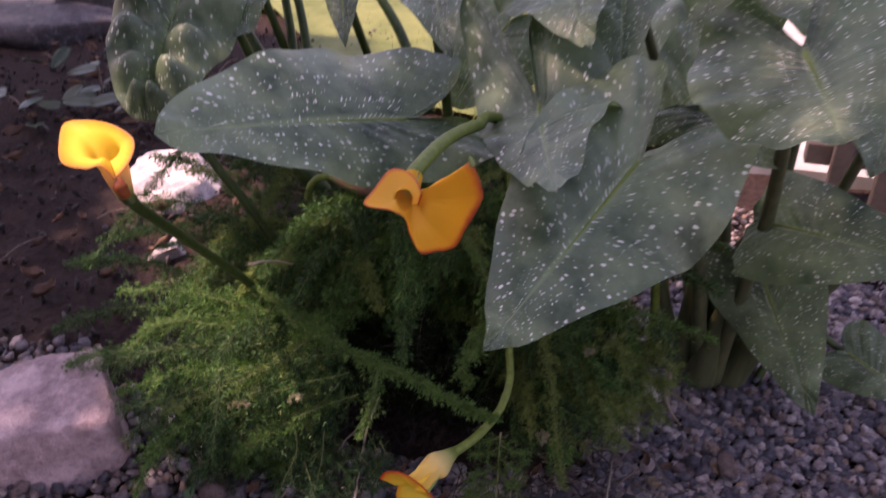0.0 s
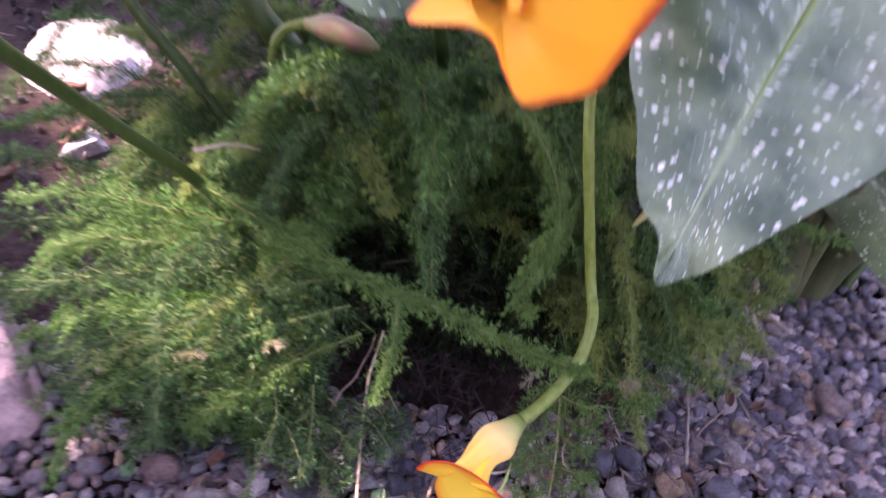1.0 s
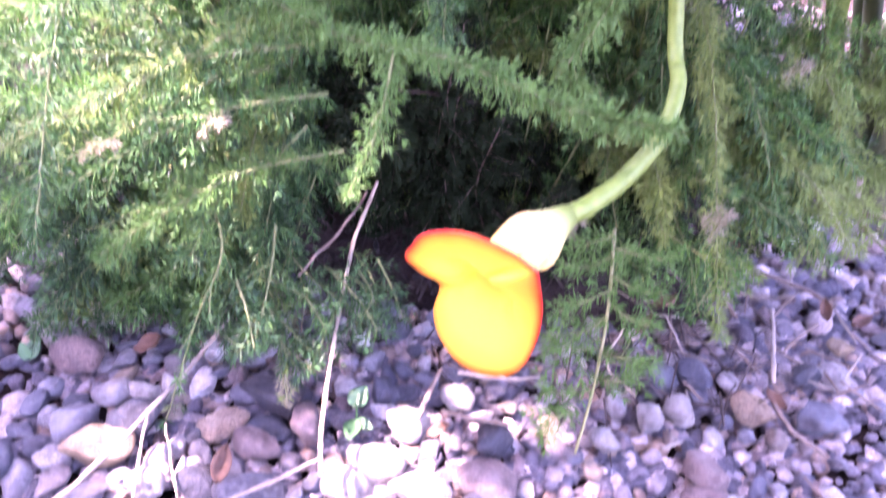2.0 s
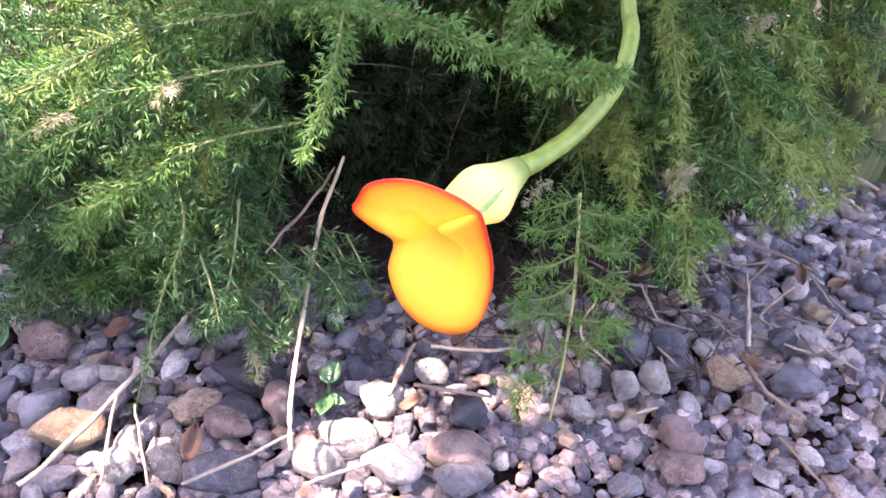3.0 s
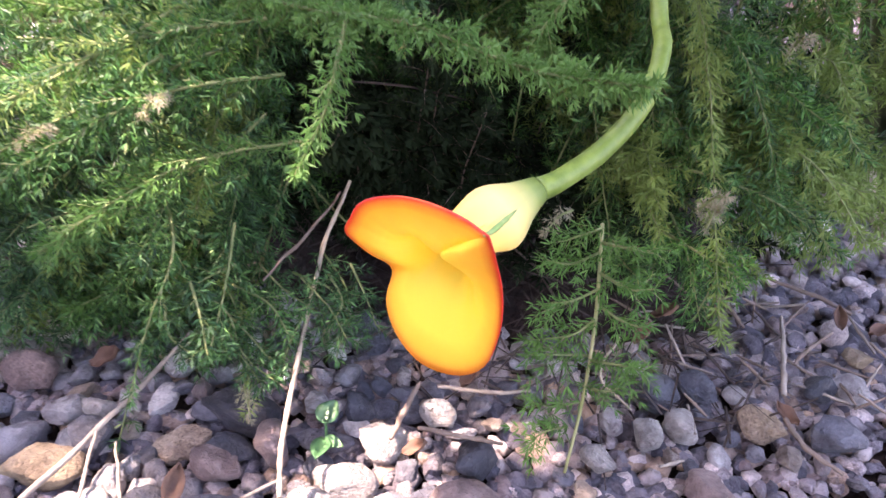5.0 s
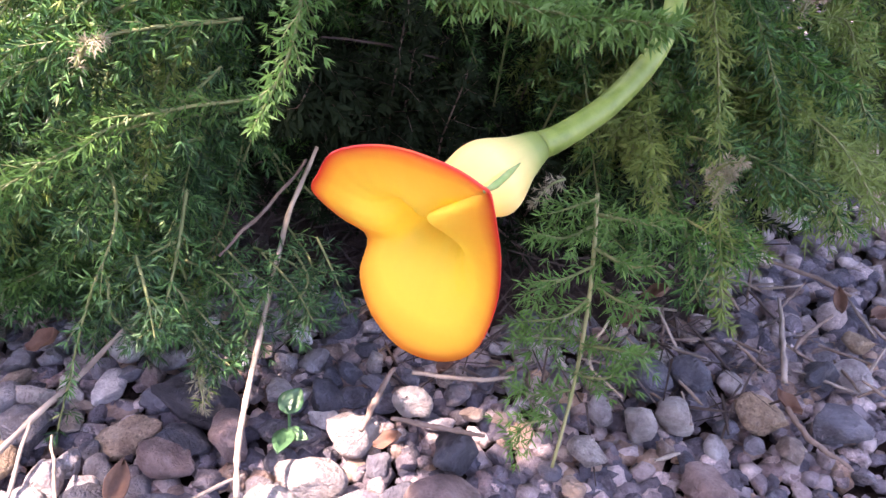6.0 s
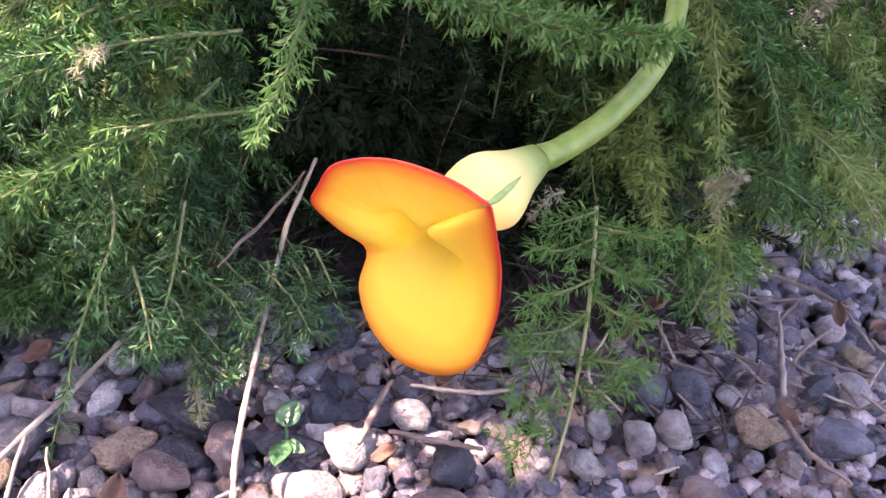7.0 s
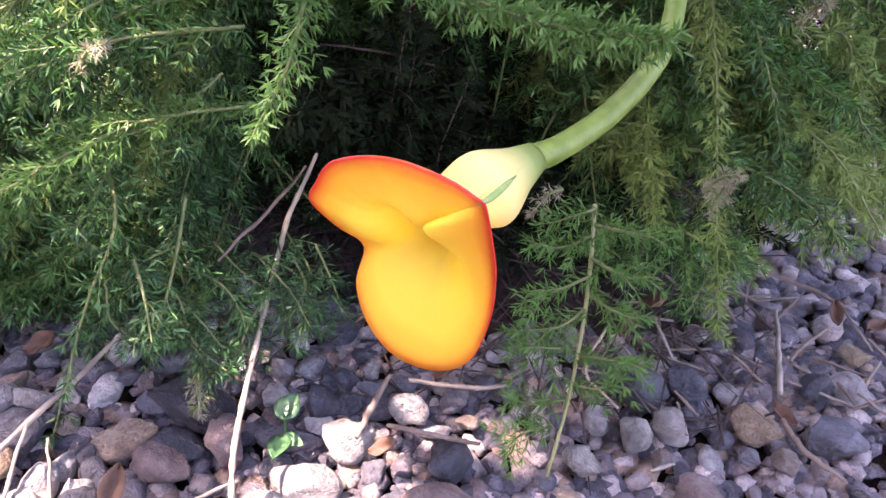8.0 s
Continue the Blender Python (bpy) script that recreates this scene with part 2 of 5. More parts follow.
WOOD = make_plain("fence_wood", (0.05, 0.04, 0.035), (0.09, 0.07, 0.06), 30.0, 0.85, bump=0.003)
CONCRETE = make_plain("concrete", (0.3, 0.29, 0.27), (0.42, 0.4, 0.38), 20.0, 0.9, bump=0.002)
GRASS = make_plain("grass", (0.1, 0.15, 0.035), (0.27, 0.31, 0.1), 9.0, 0.6, 0.25)
SHRUB = make_plain("groundcover_leaf", (0.02, 0.05, 0.025), (0.04, 0.08, 0.045), 40.0, 0.3, 0.1)

# ---- builders ----
rng = np.random.default_rng(7)


def link_mesh(name, verts, faces, material, parent=None, label="", uv=None, smooth=True, slots=None):
    """One mesh object from arrays; every face has the same number of corners, or faces is a list."""
    me = bpy.data.meshes.new(name)
    me.from_pydata([tuple(v) for v in verts], [], [tuple(f) for f in faces])
    return finish_mesh(name, me, material, parent, label, uv, smooth, slots)


def finish_mesh(name, me, material, parent, label, uv=None, smooth=True, slots=None):
    for m in material if isinstance(material, (list, tuple)) else [material]:
        me.materials.append(m)
    if slots is not None:
        me.polygons.foreach_set("material_index", np.asarray(slots, dtype=np.int32))
    if smooth:
        me.polygons.foreach_set("use_smooth", np.ones(len(me.polygons), dtype=bool))
    if uv is not None:
        layer = me.uv_layers.new(name="UVMap")
        idx = np.empty(len(me.loops), dtype=np.int32)
        me.loops.foreach_get("vertex_index", idx)
        layer.data.foreach_set("uv", np.asarray(uv, dtype=np.float32)[idx].ravel())
    me.update()
    ob = new(name, me)
    if parent:
        ob.parent = parent
        ob.matrix_parent_inverse = parent.matrix_world.inverted()
    if label:
        tagged(ob, label)
    return ob


def fast_mesh(name, verts, quads):
    """Quads by numpy, for meshes of many thousand faces."""
    me = bpy.data.meshes.new(name)
    me.vertices.add(len(verts))
    me.vertices.foreach_set("co", np.asarray(verts, dtype=np.float32).ravel())
    n, k = quads.shape
    me.loops.add(n * k)
    me.polygons.add(n)
    me.loops.foreach_set("vertex_index", quads.astype(np.int32).ravel())
    me.polygons.foreach_set("loop_start", np.arange(0, n * k, k, dtype=np.int32))
    me.update(calc_edges=True)
    return me


def base_empty(name, place, label, category, group="", kind=""):
    e = new(name)
    e.location = place
    e.empty_display_size = 0.02
    bpy.context.view_layer.update()
    return tagged(e, label, category, group, kind)


def spline(points, n):
    """A smooth curve through control points (Catmull-Rom), n samples."""
    p = np.asarray(points, dtype=float)
    p = np.vstack([2 * p[0] - p[1], p, 2 * p[-1] - p[-2]])
    u = np.linspace(0, len(p) - 3 - 1e-9, n)
    i = u.astype(int)
    t = (u - i)[:, None]
    a, b, c, d = p[i], p[i + 1], p[i + 2], p[i + 3]
    return 0.5 * (2 * b + (c - a) * t + (2 * a - 5 * b + 4 * c - d) * t ** 2 + (3 * b - a - 3 * c + d) * t ** 3)


def unit(v):
    v = np.asarray(v, dtype=float)
    return v / np.maximum(np.linalg.norm(v, axis=-1, keepdims=True), 1e-9)


def frames_along(c):
    t = unit(np.gradient(c, axis=0))
    ref = np.array([0.3, 0.2, 1.0]) if abs(t[:, 2]).mean() < 0.85 else np.array([1.0, 0.3, 0.1])
    a = unit(np.cross(t, ref))
    return t, a, np.cross(t, a)


def tube_arrays(points, radii, sides=8, n=24, wobble=0.0):
    c = spline(points, n)
    r = np.interp(np.linspace(0, 1, n), np.linspace(0, 1, len(radii)), radii)
    if wobble:
        r = r * (1 + wobble * rng.standard_normal(n))
    t, a, b = frames_along(c)
    ang = np.linspace(0, 2 * np.pi, sides, endpoint=False)
    v = (c[:, None] + r[:, None, None] * (np.cos(ang)[None, :, None] * a[:, None] + np.sin(ang)[None, :, None] * b[:, None])).reshape(-1, 3)
    q = []
    for i in range(n - 1):
        for j in range(sides):
            q.append((i * sides + j, i * sides + (j + 1) % sides, (i + 1) * sides + (j + 1) % sides, (i + 1) * sides + j))
    q.append(tuple(range(sides - 1, -1, -1)))
    q.append(tuple(range((n - 1) * sides, n * sides)))
    return v, q


def tube(name, points, radii, material, parent=None, label="", sides=10, n=28, wobble=0.0):
    v, q = tube_arrays(points, radii, sides, n, wobble)
    return link_mesh(name, v, q, material, parent, label)


# ---- the fern ----
def frond_arrays(points, width, needle=0.0078, gap=0.006, spread=1.0, taper=0.75, blunt=0.22, node=0.0034, per=6, slim=0.054, flat=0.75):
    """One spray: a stem with drooping branchlets round it, each set with rosettes of flat pointed needles and a tuft at its end."""
    dense = spline(points, 200)
    length = np.linalg.norm(np.diff(dense, axis=0), axis=1).sum()
    n = max(9, int(length / gap))
    c = spline(points, n)
    t, a, b = frames_along(c)
    s = np.linspace(0, 1, n)
    prof = width * np.minimum(1, 0.35 + 2.6 * s) * np.where(s > 1 - taper, blunt + (1 - blunt) * ((1 - s) / taper) ** 0.7, 1.0)
    phi = np.arange(n) * 2.39996 + rng.uniform(0, 6) + rng.normal(0, 0.3, n)
    lean = radians(52) + rng.normal(0, 0.15, n)
    side = np.cos(phi)[:, None] * a + flat * np.sin(phi)[:, None] * b
    d = unit(np.cos(lean)[:, None] * t + (np.sin(lean) * spread)[:, None] * side)
    bl = prof * rng.uniform(0.55, 1.2, n)
    k = np.maximum(2, (bl / node).astype(int))
    idx = np.repeat(np.arange(n), k)
    f = (np.arange(len(idx)) - np.repeat(np.cumsum(k) - k, k) + 1) / np.repeat(k, k)
    bend = rng.normal(0, 0.08, (n, 3)) + (0, 0, -0.16)
    root = c[idx] + (d[idx] * f[:, None] + bend[idx] * (f ** 2)[:, None]) * bl[idx][:, None]
    way = unit(d[idx] + 2 * bend[idx] * f[:, None])
    # rosettes along the stem itself
    ns = max(8, int(length / (gap * 0.8)))
    cs = spline(points, ns)
    ts = frames_along(cs)[0]
    root, way = np.vstack([root, cs]), np.vstack([way, ts])
    size = np.concatenate([1.08 - 0.3 * f, np.full(ns, 0.9)])
    tuft = np.concatenate([np.where(f > 0.999, 0.62, 1.0), np.ones(ns)])
    m = len(root)
    u = unit(np.cross(way, unit(rng.standard_normal((m, 3)))))
    w = np.cross(way, u)
    turn = (np.arange(per) * 2 * np.pi / per)[None] + rng.uniform(0, 6.28, (m, 1)) + rng.normal(0, 0.22, (m, per))
    open_by = (radians(54) * tuft)[:, None] + rng.normal(0, 0.16, (m, per))
    nd = np.cos(open_by)[..., None] * way[:, None] + np.sin(open_by)[..., None] * (np.cos(turn)[..., None] * u[:, None] + np.sin(turn)[..., None] * w[:, None])
    nd = nd.reshape(-1, 3)
    root = np.repeat(root, per, axis=0)
    ln = needle * rng.uniform(0.7, 1.12, len(root)) * np.repeat(size, per)
    face = unit(rng.standard_normal(root.shape) * 0.7 + (0, -0.3, 0.9))
    sd = unit(np.cross(nd, face)) * (needle * slim * rng.uniform(0.8, 1.2, len(root)))[:, None]
    tip = root + nd * ln[:, None] + np.array([0, 0, -0.08]) * ln[:, None]
    mid = root + nd * (ln * 0.45)[:, None]
    v = np.stack([root, mid + sd, tip, mid - sd], 1)
    # the branchlets, thin blades in two lengths that follow their droop
    bw = unit(np.cross(d, t + 0.01)) * 0.0003
    h, e = c + (d * 0.5 + bend * 0.25) * bl[:, None], c + (d + bend) * bl[:, None]
    bv = np.concatenate([np.stack([c - bw, c + bw, h + bw * 0.8, h - bw * 0.8], 1), np.stack([h - bw * 0.8, h + bw * 0.8, e + bw * 0.4, e - bw * 0.4], 1)])
    verts = np.vstack([v.reshape(-1, 3), bv.reshape(-1, 3)])
    quads = np.arange(len(verts)).reshape(-1, 4)
    slots = np.concatenate([np.zeros(len(v), int), np.ones(len(bv), int)])
    # the stem, four-sided
    cs = spline(points, 16)
    tt, aa, bb = frames_along(cs)
    rad = np.linspace(0.001, 0.0004, 16)[:, None]
    ring = np.stack([cs + aa * rad, cs + bb * rad, cs - aa * rad, cs - bb * rad], 1).reshape(-1, 3)
    o = len(verts)
    i = np.arange(15)[:, None] * 4 + np.arange(4)[None]
    j = np.arange(15)[:, None] * 4 + (np.arange(4)[None] + 1) % 4
    sq = np.stack([i, j, j + 4, i + 4], -1).reshape(-1, 4) + o
    return np.vstack([verts, ring]), np.vstack([quads, sq]), np.concatenate([slots, np.ones(len(sq), int)])


def frond(parent, points, width, label="", materials=None, **kw):
    v, q, slots = frond_arrays(points, width, **kw)
    me = fast_mesh("frond", v, q)
    return finish_mesh("frond", me, materials or [NEEDLES, FERN_STEM], parent, label, None, False, slots)


# ---- callas ----
def leaf_blade(parent, base, tip, facing, width, lobe=0.3, sag=0.12, fold=0.18, ruffle=0.02, full=0.0, quilt=0.0, label="", twist=0.0, name="leaf", rear=0.0, lean=0.0):
    """An arrow-shaped blade. base: where its stalk joins; facing: the way that its upper side looks."""
    base, tip = np.asarray(base, float), np.asarray(tip, float)
    L = np.linalg.norm(tip - base)
    ey = (tip - base) / L
    ez = np.asarray(facing, float)
    ez = unit(ez - ey * (ez @ ey))
    ex = np.cross(ey, ez)
    edge = np.array([(0.0, 0.02), (0.1, -0.55 * lobe), (0.2, -0.95 * lobe), (0.33, -lobe), (0.44, -0.7 * lobe), (0.5, -0.05), (0.46, 0.2), (0.35, 0.44), (0.22, 0.67), (0.095, 0.87), (0.03, 0.965), (0.0, 1.0)])
    edge[5:-1, 0] += full * np.array([0.0, 0.03, 0.1, 0.15, 0.16, 0.09])
    nm, nk = 60, 14
    rim = spline(np.column_stack([edge, np.zeros(len(edge))]), nm)[:, :2]
    m = np.linspace(0, 1, nm)
    rib = np.clip((m - 0.16) / 0.84, 0, 1) ** 1.25 * 0.985
    phase, freq = rng.uniform(0, 6), rng.uniform(2.2, 3.2)
    verts, uvs = [], []
    for sgn in (1, -1):
        for i in range(nm):
            for j in range(nk):
                f = j / (nk - 1)
                x = rim[i, 0] * f * width * sgn * (1 + lean * sgn)
                y = (rib[i] * (1 - f) + rim[i, 1] * f) * L
                # side veins bow forward
                y -= 0.05 * L * math.sin(math.pi * f) * (1 - m[i])
                r = abs(x) / (0.5 * width)
                z = fold * abs(x) * (1 - 0.6 * r) - 0.1 * width * r ** 2
                z -= 2.2 * sag * L * ((y / L) ** 2 - y / L)
                z += ruffle * width * (2.4 * math.sin(freq * 6.28 * m[i] + phase + sgn) + 1.2 * math.sin(freq * 15.7 * m[i] + 2 * phase)) * f ** 2 * (1 - m[i] ** 4)
                z += 0.006 * math.sin(m[i] * 40 + f * 3) * f * (1 - f) * width * 4
                z += quilt * width * abs(math.sin(math.pi * 10 * m[i] + 1.5 * f)) * 4 * f * (1 - f)
                z += twist * x * (y / L) + rear * max(0.0, -y)
                verts.append(base + ex * x + ey * y + ez * z)
                uvs.append((sgn * f, m[i] + (0.37 if sgn < 0 else 0)))
    faces = []
    for k in range(2):
        o = k * nm * nk
        for i in range(nm - 1):
            for j in range(nk - 1):
                q = (o + i * nk + j, o + i * nk + j + 1, o + (i + 1) * nk + j + 1, o + (i + 1) * nk + j)
                faces.append(q if k else q[::-1])
    ob = link_mesh(name, verts, faces, LEAF, parent, label, uv=uvs)
    s = np.linspace(0, 0.93, 7)
    rp = [base + ey * L * u + ez * (-2.2 * sag * L * (u * u - u) - 0.0012) for u in s]
    tube("midrib", rp, [0.0024, 0.0018, 0.0011, 0.0005], FLOWER_STALK, ob, "", 6, 16)
    return ob


def spathe(parent, neck, throat, rim, neck_r, throat_r, label, name="spathe", material=None, ridges=(), waist=0.0, inside=None):
    """A calla's funnel: from a round neck through the throat to a wide rim. rim: control points of the margin, in order."""
    neck, throat = np.asarray(neck, float), np.asarray(throat, float)
    nu, nv = 84, 36
    edge = spline(rim, nu)
    axis = unit(throat - neck)
    mid = throat
    rel = edge - mid
    flat = rel - np.outer(rel @ axis, axis)
    turn = unit(flat)
    verts, uvs = [], []
    for i in range(nu):
        span = throat - neck
        push = sum((np.asarray(d, float) * math.exp(-((i / (nu - 1) - u) / w) ** 2) for u, w, d in ridges), np.zeros(3))
        column = [neck + turn[i] * neck_r, neck + span * 0.2 + turn[i] * (neck_r * 0.7 + throat_r * 0.28), neck + span * 0.48 + turn[i] * throat_r * 0.84, neck + span * 0.76 + turn[i] * throat_r * (0.95 - waist * math.exp(-((i / (nu - 1) - 0.66) / 0.18) ** 2)) + push * 0.6, throat * 0.55 + edge[i] * 0.45 + turn[i] * throat_r * 0.2 + push, edge[i]]
        column = spline(column, nv)
        for j in range(nv):
            verts.append(column[j])
            uvs.append((i / (nu - 1), j / (nv - 1)))
    faces = [(i * nv + j, i * nv + j + 1, (i + 1) * nv + j + 1, (i + 1) * nv + j) for i in range(nu - 1) for j in range(nv - 1)]
    # the faces look outwards; the shell that the modifier adds is the inner face
    p = [np.asarray(verts[q]) for q in faces[nv // 3]]
    if np.cross(p[1] - p[0], p[3] - p[0]) @ turn[0] < 0:
        faces = [f[::-1] for f in faces]
    ob = link_mesh(name, verts, faces, [material or SPATHE, inside or SPATHE_IN], parent, label, uv=uvs)
    mod = ob.modifiers.new("thickness", "SOLIDIFY")
    mod.thickness, mod.offset, mod.material_offset = 0.0007, 0, 1
    return ob


# ---- ground ----
def ground_height(x, y):
    """Level gravel; the planting bed behind it rises a little."""
    left = min(1, max(0, (-0.2 - x) / 0.3))
    back = min(1, max(0, (y - 1.0) / 0.6))
    return 0.035 * left * left * (3 - 2 * left) + 0.02 * back


def build_ground():
    xs = sorted(set([-60, -30, -15, -8, -5, -3.5] + [round(-2.6 + 0.04 * i, 3) for i in range(120)] + [3, 4.5, 8, 15, 30, 60]))
    ys = sorted(set([-40, -15, -6, -3, -1.5, -0.6] + [round(-0.2 + 0.04 * i, 3) for i in range(88)] + [4, 5, 8, 15, 30, 80]))
    verts, faces = [], []
    for y in ys:
        for x in xs:
            near = max(0, 1 - max(abs(x), abs(y - 1)) / 2.6)
            bed = 1.0 if (x < -0.25 or y > 1.15) else 0.35
            verts.append((x, y, ground_height(x, y) - 0.012 + near * bed * 0.014 * noise.noise((x * 7, y * 7, 0)) + near * bed * 0.008 * noise.noise((x * 23, y * 23, 4))))
    w = len(xs)
    for j in range(len(ys) - 1):
        for i in range(w - 1):
            faces.append((j * w + i, j * w + i + 1, (j + 1) * w + i + 1, (j + 1) * w + i))
    ob = link_mesh("ground", verts, faces, SOIL)
    return tagged(ob, "dark brown garden soil with crumbs of bark", "ground", kind="structure")


ground = build_ground()


def pebble_verts(level, seed, lumpy=0.17):
    """A river stone of unit radius: a sphere, dented and flattened by two or three worn planes."""
    bm = bmesh.new()
    bmesh.ops.create_icosphere(bm, subdivisions=level, radius=1)
    r = random.Random(seed)
    planes = [(Vector((r.gauss(0, 1), r.gauss(0, 1), r.gauss(0, 1))).normalized(), r.uniform(0.5, 0.8)) for _ in range(r.randint(5, 9))]
    for v in bm.verts:
        p = v.co.copy()
        for nrm, dist in planes:
            over = p.dot(nrm) - dist
            if over > 0:
                p -= nrm * over * 0.97
        v.co = p * (1 + lumpy * noise.noise(p * 1.4 + Vector((seed * 3.1, 0, 0))) + 0.35 * lumpy * noise.noise(p * 3.7 + Vector((0, seed, 0))) + 0.15 * lumpy * noise.noise(p * 8 + Vector((0, 0, seed))))
    vs = np.array([v.co[:] for v in bm.verts])
    fs = [tuple(x.index for x in f.verts) for f in bm.faces]
    bm.free()
    return vs, fs


gravel = base_empty("gravel_bed", (0.1, 0.7, 0), "bed of mixed grey, mauve and tan river pebbles", "gravel", kind="structure")
PEBBLES = []
for sd in range(14):
    vs, fs = pebble_verts(3, sd)
    me = bpy.data.meshes.new("pebble")
    me.from_pydata([tuple(v) for v in vs], [], fs)
    me.polygons.foreach_set("use_smooth", np.ones(len(fs), dtype=bool))
    me.materials.append(STONE)
    PEBBLES.append(me)


def pebble(place, size, turn, material=None, tilt=(0, 0), shape=0):
    me = PEBBLES[shape % len(PEBBLES)]
    ob = new("pebble", me)
    if material:
        ob.material_slots[0].link = "OBJECT"
        ob.material_slots[0].material = material
    ob.matrix_world = Matrix.LocRotScale(place, Euler((tilt[0], tilt[1], turn)), size)
    ob.parent = gravel
    ob.matrix_parent_inverse = gravel.matrix_world.inverted()
    return ob


placed = {}


def free_spot(x, y, r, squeeze):
    cell = 0.05
    cx, cy = int(math.floor(x / cell)), int(math.floor(y / cell))
    for i in (-1, 0, 1):
        for j in (-1, 0, 1):
            for (a, b, c) in placed.get((cx + i, cy + j), ()):
                if (a - x) ** 2 + (b - y) ** 2 < (squeeze * (r + c)) ** 2:
                    return False
    return True


def take_spot(x, y, r):
    cell = 0.05
    placed.setdefault((int(math.floor(x / cell)), int(math.floor(y / cell))), []).append((x, y, r))


# stones that stand out: place, half sizes, turn, material
MARKED = [
    ((-0.015, 0.737, 0.008), (0.026, 0.0145, 0.0095), 0.1, SLATE), ((0.058, 0.707, 0.010), (0.019, 0.013, 0.011), 0.2, PALE),
    ((0.048, 0.688, 0.010), (0.017, 0.0115, 0.011), 0.1, PALE), ((-0.097, 0.718, 0.010), (0.011, 0.008, 0.008), 0.3, PALE),
    ((-0.098, 0.672, 0.010), (0.021, 0.014, 0.012), 0.5, TAN), ((-0.121, 0.684, 0.012), (0.013, 0.019, 0.012), -0.2, STONE),
    ((-0.085, 0.694, 0.012), (0.015, 0.014, 0.012), -0.2, STONE), ((-0.029, 0.664, 0.010), (0.015, 0.013, 0.011), -0.2, SLATE),
    ((-0.152, 0.731, 0.012), (0.018, 0.014, 0.013), -0.2, ROSE), ((0.264, 0.812, 0.010), (0.0145, 0.011, 0.01), -0.25, TAN),
    ((0.303, 0.817, 0.010), (0.017, 0.014, 0.011), 0.1, STONE), ((0.296, 0.852, 0.010), (0.012, 0.0085, 0.009), 0.1, SLATE),
    ((0.315, 0.857, 0.010), (0.011, 0.0085, 0.009), -0.6, STONE), ((-0.014, 0.702, 0.010), (0.015, 0.011, 0.009), -0.1, ROSE),
    ((0.011, 0.720, 0.010), (0.01, 0.017, 0.01), 0.5, ROSE), ((-0.058, 0.657, 0.010), (0.012, 0.011, 0.01), 0.5, PALE),
    ((0.120, 0.715, 0.010), (0.021, 0.014, 0.01), 0.25, ROSE), ((0.237, 0.757, 0.010), (0.016, 0.013, 0.011), -0.6, ROSE),
    ((-0.179, 0.745, 0.012), (0.025, 0.012, 0.012), -0.2, PALE), ((0.066, 0.742, 0.010), (0.016, 0.014, 0.011), -0.4, PALE),
    ((0.207, 0.819, 0.010), (0.0135, 0.016, 0.011), 0.4, STONE), ((0.181, 0.761, 0.010), (0.011, 0.0105, 0.009), 0.4, PALE),
    ((0.089, 0.769, 0.010), (0.0115, 0.009, 0.009), -0.3, PALE), ((0.322, 0.887, 0.010), (0.0095, 0.0065, 0.007), -0.1, TAN),
    ((-0.014, 0.712, 0.008), (0.017, 0.011, 0.009), 0.5, SLATE), ((0.116, 0.743, 0.010), (0.014, 0.012, 0.01), 0.3, SLATE),
    ((0.228, 0.833, 0.010), (0.013, 0.0095, 0.009), -0.6, STONE), ((0.125, 0.699, 0.010), (0.016, 0.012, 0.01), 0.2, STONE),
    ((0.222, 0.797, 0.010), (0.0105, 0.012, 0.009), 0.3, PALE), ((0.204, 0.787, 0.010), (0.009, 0.011, 0.008), 0.1, PALE),
    ((-0.001, 0.668, 0.010), (0.024, 0.013, 0.01), 0.4, STONE), ((0.238, 0.734, 0.010), (0.014, 0.013, 0.01), 0.4, ROSE),
    ((0.087, 0.696, 0.010), (0.018, 0.013, 0.01), 0.1, STONE), ((-0.314, 0.761, 0.030), (0.027, 0.019, 0.017), 0.4, STONE),
    ((0.294, 1.014, 0.015), (0.026, 0.02, 0.016), 0.2, STONE), ((0.403, 0.935, 0.010), (0.014, 0.022, 0.011), 0.1, ROSE),
]
count = 0
for place, size, turn, m in MARKED:
    pebble(place, size, turn, m, (rng.uniform(-0.2, 0.2), rng.uniform(-0.2, 0.2)), count)
    take_spot(place[0], place[1], (size[0] + size[1]) / 2)
    count += 1


def in_gravel(x, y):
    if y < 0.3 or y > 1.52 or x < -0.62 or x > 1.05:
        return False
    if x < -0.1 and y > 0.98 + 0.25 * (x + 0.1):
        return False
    if -0.42 < x < 0.24 and y > 0.85 + 0.3 * max(0, x - 0.1):
        return False
    return not (x < 0.1 and y > 1.05)


